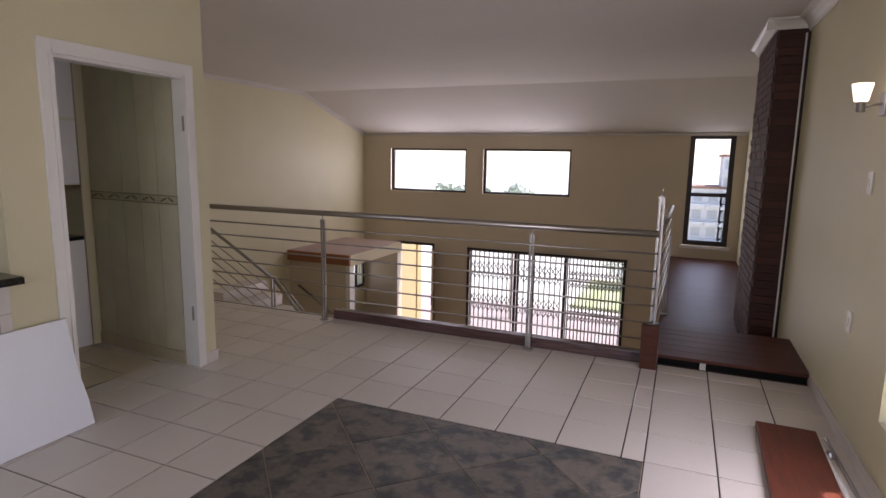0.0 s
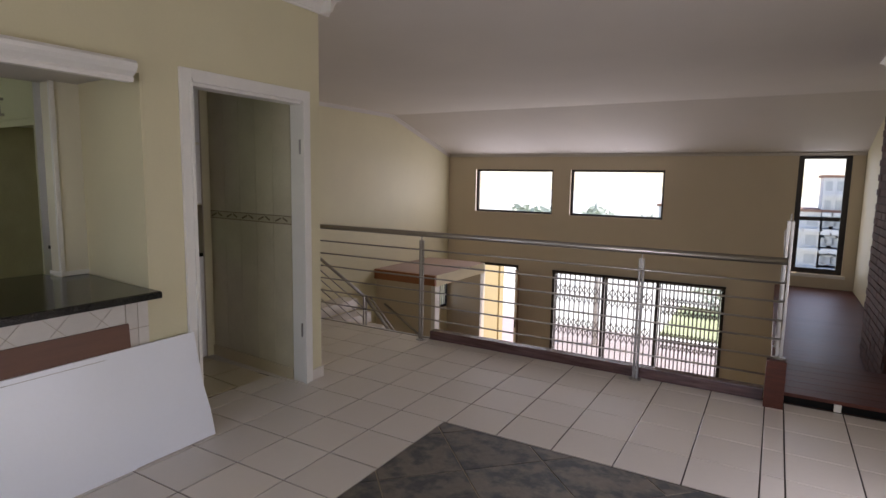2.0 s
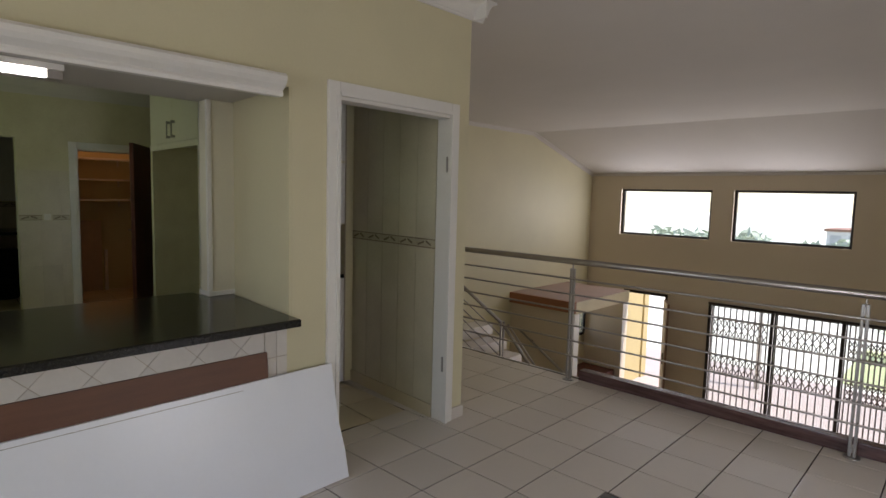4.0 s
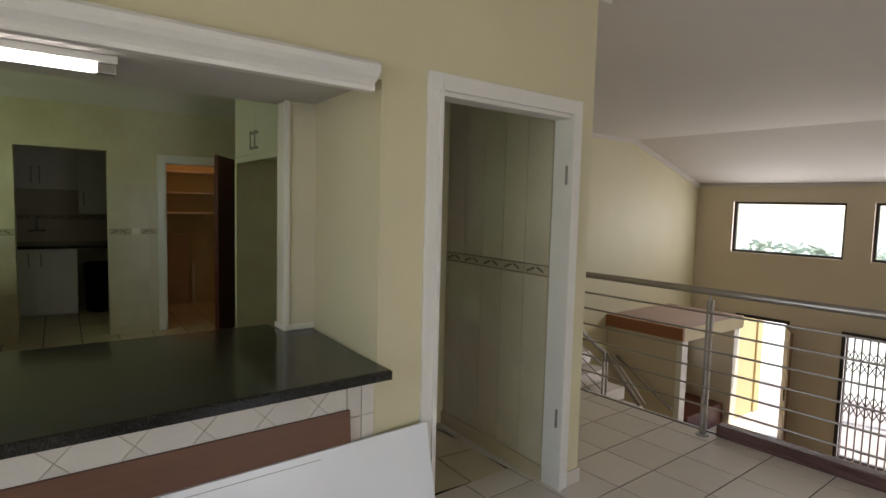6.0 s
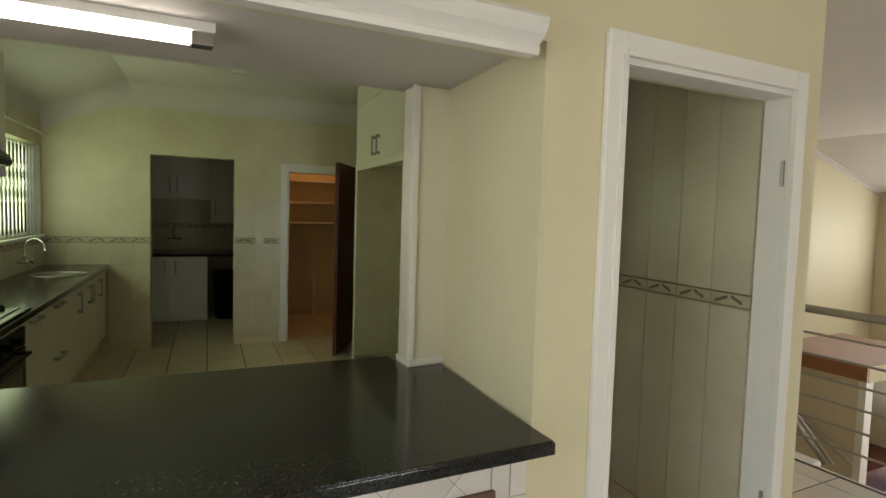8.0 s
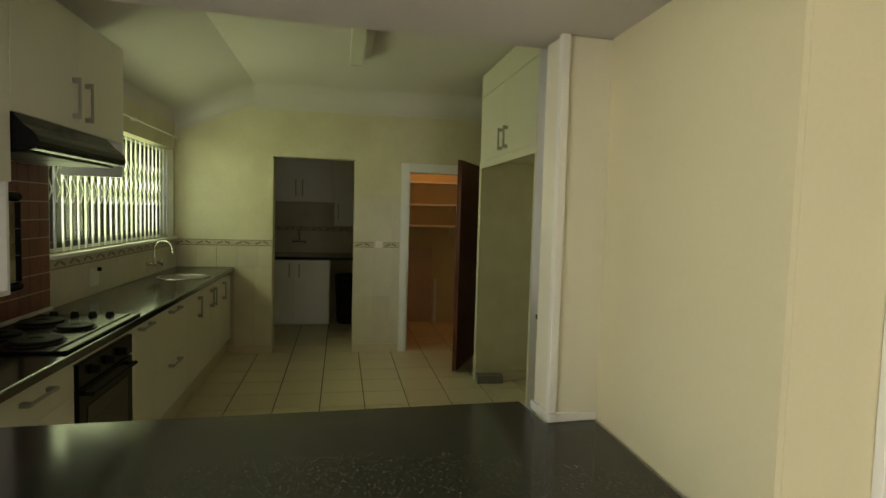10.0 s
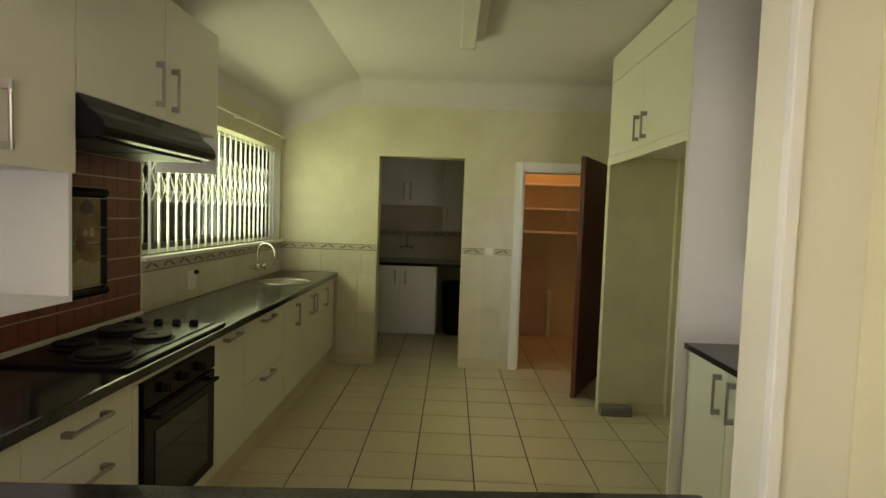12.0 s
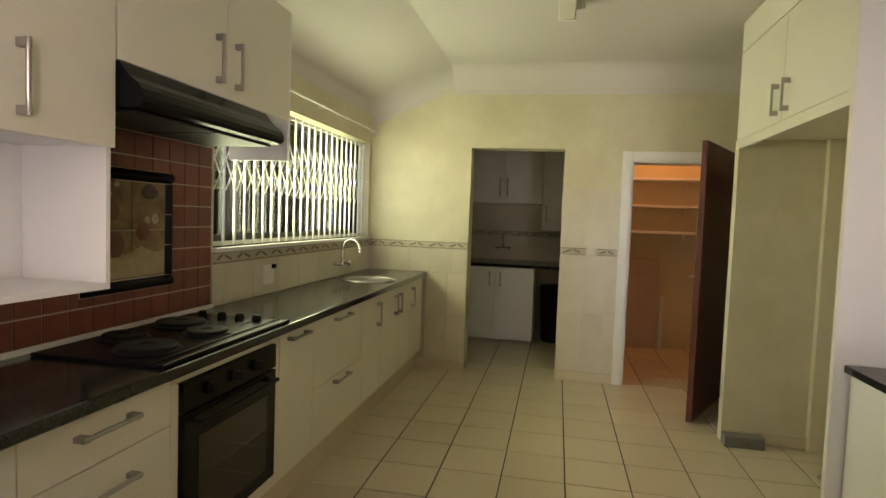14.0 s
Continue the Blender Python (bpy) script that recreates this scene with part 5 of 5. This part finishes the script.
wall_plate("light_switch", -8.119, 1.40, 1.165, 0.07, 0.07, (1, 0, 0), "white light switch between the kitchen doorways", True)

# fluorescent fitting under the hatch soffit
fl = thing("tube_light", (-3.29, 0.235, 2.046), "lit fluorescent tube light under the hatch soffit", "ceiling light")
part("tray", box(-3.35, -0.375, 2.02, -3.232, 0.843, 2.0465, bevel=0.002), WHITEP, fl)
part("end_cap", box(-3.295, 0.781, 1.984, -3.241, 0.839, 2.0195, bevel=0.003), STEEL, fl)
part("end_cap", box(-3.295, -0.37, 1.984, -3.241, -0.307, 2.0195, bevel=0.003), STEEL, fl)
part("diffuser", box(-3.285, -0.305, 1.988, -3.245, 0.7795, 2.0195, bevel=0.006), TUBE, fl)
# unlit fitting on the kitchen ceiling
k2 = thing("tube_light", (-5.9, 1.12, 2.70), "switched-off fluorescent fitting on the kitchen ceiling", "ceiling light", kitchen=True)
part("tray", box(-6.63, 1.065, 2.72, -5.25, 1.205, 2.759, bevel=0.003), WHITEP, k2)
part("diffuser", box(-6.62, 1.045, 2.66, -5.26, 1.145, 2.7195, bevel=0.008), PLASTIC, k2)
part("end_cap", box(-6.635, 1.042, 2.655, -6.621, 1.148, 2.72, bevel=0.002), PLASTIC, k2)

# sconce
sc = thing("wall_sconce", (XR, 3.55, 1.80), "lit wall sconce with a frosted glass cup shade", "wall lamp")
part("back_plate", box(XR - 0.02, 3.50, 1.78, XR - 0.0005, 3.59, 1.90, bevel=0.004), STEEL, sc)
part("arm", tube(bmesh.new(), (XR - 0.02, 3.545, 1.84), (XR - 0.10, 3.545, 1.825), 0.007), STEEL, sc)
part("holder", lathe(bmesh.new(), [(0.018, 0), (0.022, 0.005), (0.022, 0.045), (0.026, 0.05)], (XR - 0.11, 3.545, 1.80), 18), STEEL, sc, smooth=True)
part("shade", lathe(bmesh.new(), [(0.027, 0), (0.032, 0.004), (0.048, 0.09), (0.045, 0.09), (0.030, 0.01)], (XR - 0.11, 3.545, 1.852), 24), SHADE, sc, "glowing frosted glass shade", smooth=True)

# unseen barred side window, added to throw the sun patch
sw = thing("side_window", (XR + 0.12, 2.55, 0.35), "unseen low barred window added in the lamp wall for the sun patch", "window")
b = bmesh.new()
for i in range(9):
    y = 2.11 + i * 0.11
    tube(b, (XR + 0.15, y, 0.36), (XR + 0.15, y, 1.24), 0.008, 6)
    for z in (0.5, 0.75, 1.0):
        tube(b, (XR + 0.16, y, z), (XR + 0.16, min(3.01, y + 0.11), z + 0.18), 0.006, 6)
        tube(b, (XR + 0.165, y, z + 0.18), (XR + 0.165, min(3.01, y + 0.11), z), 0.006, 6)
part("bars", b, WHITEG, sw)
b = bmesh.new()
for a in ((2.071, 0.351, 3.019, 0.39), (2.071, 1.21, 3.019, 1.249), (2.071, 0.391, 2.11, 1.209), (2.98, 0.391, 3.019, 1.209)):
    cube(b, XR + 0.17, a[0], a[1], XR + 0.21, a[2], a[3])
part("window_frame", b, BRONZE, sw)

# ---- loose things in the dining room ----
sh = bmesh.new()
x_at = lambda z: -2.71 - 0.125 * z / 0.61
out = [(0.02, 0.0), (1.49, 0.0), (1.492, 0.004), (1.97, 0.004), (1.965, 0.15), (1.945, 0.30), (1.94, 0.5), (1.94, 0.61), (0.02, 0.60)]
lo = [sh.verts.new((x_at(z), y, z)) for y, z in out]
hi = [sh.verts.new((x_at(z) + 0.012, y, z)) for y, z in out]
sh.faces.new(lo)
sh.faces.new(hi)
for i in range(len(out)):
    sh.faces.new((lo[i], lo[(i + 1) % len(out)], hi[(i + 1) % len(out)], hi[i]))
bmesh.ops.recalc_face_normals(sh, faces=sh.faces[:])
pan = thing("white_sheet", (-2.78, 1.0, 0), "white melamine sheet leaning against the wall under the hatch", "board")
part("sheet", sh, SHEET, pan)
part("crack", box(x_at(0.585) + 0.0122, 0.02, 0.578, x_at(0.585) + 0.0132, 1.43, 0.581), FDARK, pan, "thin dark crack along the sheet")
bd = bmesh.new()
prism(bd, [(-2.805, 0.0), (-2.79, 0.0), (-2.843, 0.735), (-2.857, 0.735)], 0.0, 1.57, "Y")
solid("brown_board", bd, BROWN, "brown board leaning behind the white sheet", "board", base=(-2.82, 0.8, 0))
# tile front under the hatch counter
ff = structure("hatch_tiling", box(XW + 0.0005, -0.45, 0.0, XW + 0.003, 1.69, 0.86), WGROUT, "pale glazed tiles under the hatch counter")
cells = {}
def clipped(poly, u0, u1, z0, z1):
    """A convex outline cut to an oblong."""
    for axis, lim, keep in ((0, u0, 1), (0, u1, -1), (1, z0, 1), (1, z1, -1)):
        res = []
        for i in range(len(poly)):
            a, b2 = poly[i], poly[(i + 1) % len(poly)]
            ia, ib = (a[axis] - lim) * keep >= 0, (b2[axis] - lim) * keep >= 0
            if ia:
                res.append(a)
            if ia != ib:
                t = (lim - a[axis]) / (b2[axis] - a[axis])
                res.append((a[0] + (b2[0] - a[0]) * t, a[1] + (b2[1] - a[1]) * t))
        poly = res
        if len(poly) < 3:
            return []
    return poly


h = 0.095
for i in range(-4, 16):
    for k in range(-1, 8):
        cu, cz = 1.44 - 0.21 * i + (0.105 if k % 2 else 0), 0.88 - 0.105 * k
        s = 0.103
        poly = clipped([(cu - s, cz), (cu, cz - s), (cu + s, cz), (cu, cz + s)], -0.45, 1.56, 0.1, 0.86)
        if len(poly) >= 3:
            b = bmesh.new()
            prism(b, poly, XW + 0.003, XW + 0.008, "X")
            o = new("tile", mesh_of("tile", b, FTILE))
            o.parent = ff
for k in range(4):
    o = new("tile", mesh_of("tile", box(XW + 0.003, 1.566, 0.1 + k * 0.2, XW + 0.008, 1.627, 0.296 + k * 0.2), FTILE))
    o.parent = ff
    o = new("tile", mesh_of("tile", box(XW + 0.003, 1.631, 0.1 + k * 0.2, XW + 0.008, 1.688, 0.296 + k * 0.2), FTILE))
    o.parent = ff

# loose floor board, pipes
lb = bmesh.new()
cube(lb, 0, 0, 0, 0.30, 1.05, 0.035, bevel=0.004)
bmesh.ops.transform(lb, matrix=Matrix.Translation((0.755, 2.50, 0.002)) @ pose(0, 0, 0, 0, 0, -1.5), verts=lb.verts[:])
solid("loose_plank", lb, WOODY, "loose dark red wooden plank lying on the tiles", "plank", base=(0.86, 3.0, 0))
for x0, y0, x1, y1, r, mt, lab in ((1.075, 3.46, 1.10, 2.2, 0.014, WHITEP, "thin white pipe lying on the floor"), (1.13, 3.52, 1.155, 2.1, 0.009, STEEL, "thin metal rod lying along the skirting"),
                                   (1.045, 3.05, 1.05, 2.2, 0.012, WHITEP, "short white strip lying on the floor")):
    solid("loose_pipe", tube(bmesh.new(), (x0, y0, r + 0.001), (x1, y1, r + 0.001), r), mt, lab, "pipe", group="loose pipes", base=(x0, y0, 0))
pb = bmesh.new()
lathe(pb, [(0.018, 0), (0.026, 0.01), (0.018, 0.035)], (1.105, 3.30, 0.002), 12)
tube(pb, (1.08, 3.30, 0.02), (1.135, 3.32, 0.02), 0.006)
solid("pipe_clip", pb, STEEL, "small metal pipe clip on the floor", "clip", base=(1.105, 3.3, 0))

# ---- scullery and pantry ----
sc1 = thing("base_cabinet", (-9.8, 0.4, 0), "white two-door scullery sink cabinet", "cabinet", kitchen=True)
part("carcass", box(-10.37, -0.195, 0.09, -9.575, 0.86, 0.86), LAMW, sc1)
part("plinth", box(-10.37, -0.195, 0.0, -9.62, 0.86, 0.089), LAMW, sc1)
for y0, y1, hy in ((-0.195, 0.0, None), (0.0, 0.41, 0.35), (0.41, 0.86, 0.475)):
    d = part("door", box(-9.574, y0 + 0.002, 0.03, -9.555, y1 - 0.002, 0.85, bevel=0.002), LAMW, sc1)
    if hy:
        hb = bmesh.new()
        bar_handle(hb, (-9.555, hy, 0.64), (-9.555, hy, 0.81), (1, 0, 0))
        part("handle", hb, STEEL, d)
solid("scullery_worktop", box(-10.37, -0.195, 0.862, -9.53, 1.345, 0.90, bevel=0.005), GRANITE, "black granite scullery worktop", "worktop", kitchen=True)
su1 = thing("wall_cabinet", (-10.2, 0.3, 1.60), "white scullery wall cabinet with two doors", "cabinet", kitchen=True)
part("carcass", box(-10.37, -0.195, 1.62, -10.05, 0.90, 2.4), LAMW, su1)
for y0, y1, hy in ((-0.195, 0.43, 0.385), (0.43, 0.90, 0.475)):
    d = part("door", box(-10.049, y0 + 0.002, 1.62, -10.03, y1 - 0.002, 2.4, bevel=0.002), LAMW, su1)
    hb = bmesh.new()
    bar_handle(hb, (-10.03, hy, 1.70), (-10.03, hy, 1.92), (1, 0, 0))
    part("handle", hb, STEEL, d)
su2 = thing("wall_cabinet", (-10.1, 1.1, 1.30), "narrow white scullery wall cabinet", "cabinet", kitchen=True)
part("carcass", box(-10.37, 0.905, 1.30, -10.05, 1.345, 2.4), LAMW, su2)
d = part("door", box(-10.049, 0.907, 1.30, -10.03, 1.343, 2.4, bevel=0.002), LAMW, su2)
hb = bmesh.new()
bar_handle(hb, (-10.03, 0.96, 1.40), (-10.03, 0.96, 1.60), (1, 0, 0))
part("handle", hb, STEEL, d)
wall_tap((-10.378, 0.42, 1.06), (1, 0, 0), "chrome scullery wall tap with a swan-neck spout")
frieze("frieze_scullery", "x", -10.379, -0.19, 1.34, 1.21, 1.27, 1, "relief tile frieze in the scullery")
solid("black_bin", lathe(bmesh.new(), [(0.13, 0), (0.15, 0.02), (0.18, 0.6), (0.19, 0.62), (0.17, 0.66)], (-9.75, 1.11, 0), 24), BLACKM, "black plastic bin under the scullery worktop", "bin", kitchen=True, smooth=True, base=(-9.75, 1.11, 0))
for z in (1.335, 1.625, 1.92):
    ps = thing("pantry_shelf", (-9.68, 2.17, z), "white pantry shelf on the back wall", "shelf", "pantry shelves", kitchen=True)
    part("board", box(-9.825, 1.605, z - 0.012, -9.52, 2.745, z + 0.012), LAMW, ps)
    for y in (1.8, 2.5):
        part("bracket", box(-9.825, y - 0.01, z - 0.10, -9.80, y + 0.01, z - 0.0125), PLASTIC, ps)
solid("stored_board", box(-9.80, 1.72, 0.0, -9.76, 2.25, 1.03, bevel=0.004), material("pale_pine", (0.60, 0.50, 0.43), 0.5, vary=0.15, scale=3), "pale board stored upright in the pantry", "board", kitchen=True, base=(-9.78, 1.95, 0))
solid("stored_batten", box(-9.79, 2.28, 0.0, -9.74, 2.32, 0.60), LAMW, "white batten stored upright in the pantry", "batten", kitchen=True, base=(-9.76, 2.30, 0))
bb = box(-0.02, -0.3, 0.0, 0.02, 0.3, 1.95)
bmesh.ops.transform(bb, matrix=Matrix.Translation((-8.72, 2.60, 0)) @ pose(0, 0, 0, 6, 0, 82), verts=bb.verts[:])
solid("stored_door", bb, DOORW, "dark brown door panel leaning in the pantry", "door panel", kitchen=True, base=(-8.72, 2.6, 0))
solid("dust_pan", prism(bmesh.new(), [(-8.36, 0.002), (-8.30, 0.002), (-8.33, 0.33)], 1.72, 1.74, "Y"), BLACKM, "black wedge beside the pantry doorway", "wedge", kitchen=True, base=(-8.33, 1.73, 0))
pl = new("pantry_bulb", bpy.data.lights.new("pantry_bulb", "POINT"))
pl.data.energy, pl.data.color, pl.data.shadow_soft_size = PANTRY, (1.0, 0.46, 0.18), 0.06
pl.matrix_world = KM @ Matrix.Translation((-9.0, 2.1, 2.45))
lampglass = thing("pantry_lamp", (-9.0, 2.1, 2.5), "small warm bulb on the pantry ceiling", "ceiling light", kitchen=True)
part("holder", lathe(bmesh.new(), [(0.05, 0), (0.05, -0.02), (0.02, -0.05)], (-9.0, 2.1, 2.599), 18), PLASTIC, lampglass)
brk = box(-6.955, 2.22, 0.0, -6.86, 2.46, 0.075, bevel=0.006)
solid("concrete_offcut", brk, material("grey_concrete", (0.22, 0.21, 0.19), 0.9, vary=0.25, scale=14, bump=0.5), "grey concrete offcut on the floor by the recess", "block", kitchen=True, base=(-6.9, 2.34, 0))

# ---- skirtings ----
sk1 = bmesh.new()
cube(sk1, XW + 0.0005, 2.95, 0, XW + 0.012, 3.06, 0.08)
cube(sk1, XW - 0.2, 3.0605, 0, XW + 0.012, 3.072, 0.08)
cube(sk1, XR - 0.012, -3.19, 0, XR - 0.0005, 4.44, 0.08)
structure("skirting", sk1, TILE, "cream tile skirting along the dining walls")
sk2 = bmesh.new()
cube(sk2, -8.1095, -0.148, 0, -8.098, 0.300, 0.085)
cube(sk2, -8.1125, 1.134, 0, -8.10, 1.622, 0.085)
cube(sk2, -6.9695, 2.235, 0, -6.958, 2.855, 0.085)
cube(sk2, -6.958, 2.843, 0, -5.535, 2.8555, 0.085)
cube(sk2, -4.09, 2.921, 0, -3.085, 2.9335, 0.088)
structure("kitchen_skirting", sk2, KTILE, "cream tile skirting in the kitchen", True)

# ---- floor tiles ----
tile_cache = {}


def floor_tile(parent, x0, x1, y0, y1, mat, name="tile"):
    key = (round(x1 - x0, 3), round(y1 - y0, 3), mat.name)
    if key[0] < 0.02 or key[1] < 0.02:
        return
    if key not in tile_cache:
        w, d, c = key[0], key[1], 0.003
        b = bmesh.new()
        lo = [b.verts.new(v) for v in ((0, 0, -0.006), (w, 0, -0.006), (w, d, -0.006), (0, d, -0.006))]
        mid = [b.verts.new(v) for v in ((0, 0, -0.0015), (w, 0, -0.0015), (w, d, -0.0015), (0, d, -0.0015))]
        hi = [b.verts.new(v) for v in ((c, c, 0), (w - c, c, 0), (w - c, d - c, 0), (c, d - c, 0))]
        b.faces.new(hi)
        for A, B in ((lo, mid), (mid, hi)):
            for i in range(4):
                b.faces.new((A[i], A[(i + 1) % 4], B[(i + 1) % 4], B[i]))
        tile_cache[key] = mesh_of(name, b, mat)
    o = new(name, tile_cache[key])
    o.parent = parent
    o.location = (x0, y0, 0)


PITCH, JOINT = 0.346, 0.008
MX0, MX1, MY0, MY1 = -1.65, 0.203, 0.92, 2.843
cols = [0.092 - PITCH * i for i in range(20)][::-1] + [0.205 + PITCH * i for i in range(4)]
rows = [3.20 + PITCH * i for i in range(-18, 4)] + [4.405]
for xa, xb in zip(cols, cols[1:]):
    for ya, yb in zip(rows, rows[1:]):
        xa2, xb2 = xa + JOINT / 2, min(xb, XR - 0.002) - JOINT / 2
        ya2, yb2 = ya + JOINT / 2, min(yb, 4.405) - JOINT / 2
        mid = (ya + yb) / 2
        if mid < 3.0 and xa2 < XW + 0.002:
            if yb2 < 2.03 or xb2 < XW - 0.30:
                xa2 = XW + 0.002
            elif ya2 > 2.86:
                xa2 = XW + 0.002
            else:
                xa2 = max(xa2, XW - 0.34)
                if xb2 < XW:
                    ya2, yb2 = max(ya2, 2.022), min(yb2, 2.848)
        if xb2 - xa2 < 0.02:
            continue
        if xa2 > MX0 - 0.01 and xb2 < MX1 + 0.01 and ya2 > MY0 and yb2 < MY1 + 0.01:
            continue
        if xa2 < MX0 < xb2 and MY0 < (ya + yb) / 2 < MY1:
            xb2 = MX0 - 0.004
        if xa2 < MX1 < xb2 and MY0 < (ya + yb) / 2 < MY1:
            xa2 = MX1 + 0.004
        if ya2 < MY1 < yb2 and MX0 < (xa + xb) / 2 < MX1:
            ya2 = MY1 + 0.004
        if ya2 < MY0 < yb2 and MX0 < (xa + xb) / 2 < MX1:
            yb2 = MY0 - 0.004
        floor_tile(floor, xa2, xb2, ya2, yb2, TILE)
edge = structure("floor_edge", box(-6.0, 4.4405, -0.25, -2.63, 4.455, -0.002), WHITEP, "white painted floor edge over the stairwell")
# slate inlay laid on the diagonal
slate = structure("slate_inlay", box(MX0, MY0, -0.0055, MX1, MY1, -0.004), WGROUT, "mottled grey slate inlay laid on the diagonal")
S = 0.64
for i in range(-4, 10):
    for k in range(-2, 12):
        u, v = 1.11 - S / 2 + S * (i - 2), S * k + 0.85
        cx, cy = (u - v) / 2 + 0.052, (u + v) / 2 - 0.032
        r = S / 2 - 0.005
        poly = clipped([(cx - r, cy), (cx, cy - r), (cx + r, cy), (cx, cy + r)], MX0 + 0.003, MX1 - 0.003, MY0 + 0.003, MY1 - 0.003)
        if len(poly) >= 3:
            b = bmesh.new()
            prism(b, poly, -0.004, -0.0005 + 0.001 * ((i * 7 + k * 3) % 2), "Z")
            o = new("slab", mesh_of("slab", b, SLATE))
            o.parent = slate
# kitchen tiles
kcols = [-6.05 + PITCH * i for i in range(-13, 10)]
krows = [1.895 + PITCH * i for i in range(-6, 4)]
for xa, xb in zip(kcols, kcols[1:]):
    for ya, yb in zip(krows, krows[1:]):
        if xb > -3.02 or (xb > -3.24 and yb > 1.9):
            continue
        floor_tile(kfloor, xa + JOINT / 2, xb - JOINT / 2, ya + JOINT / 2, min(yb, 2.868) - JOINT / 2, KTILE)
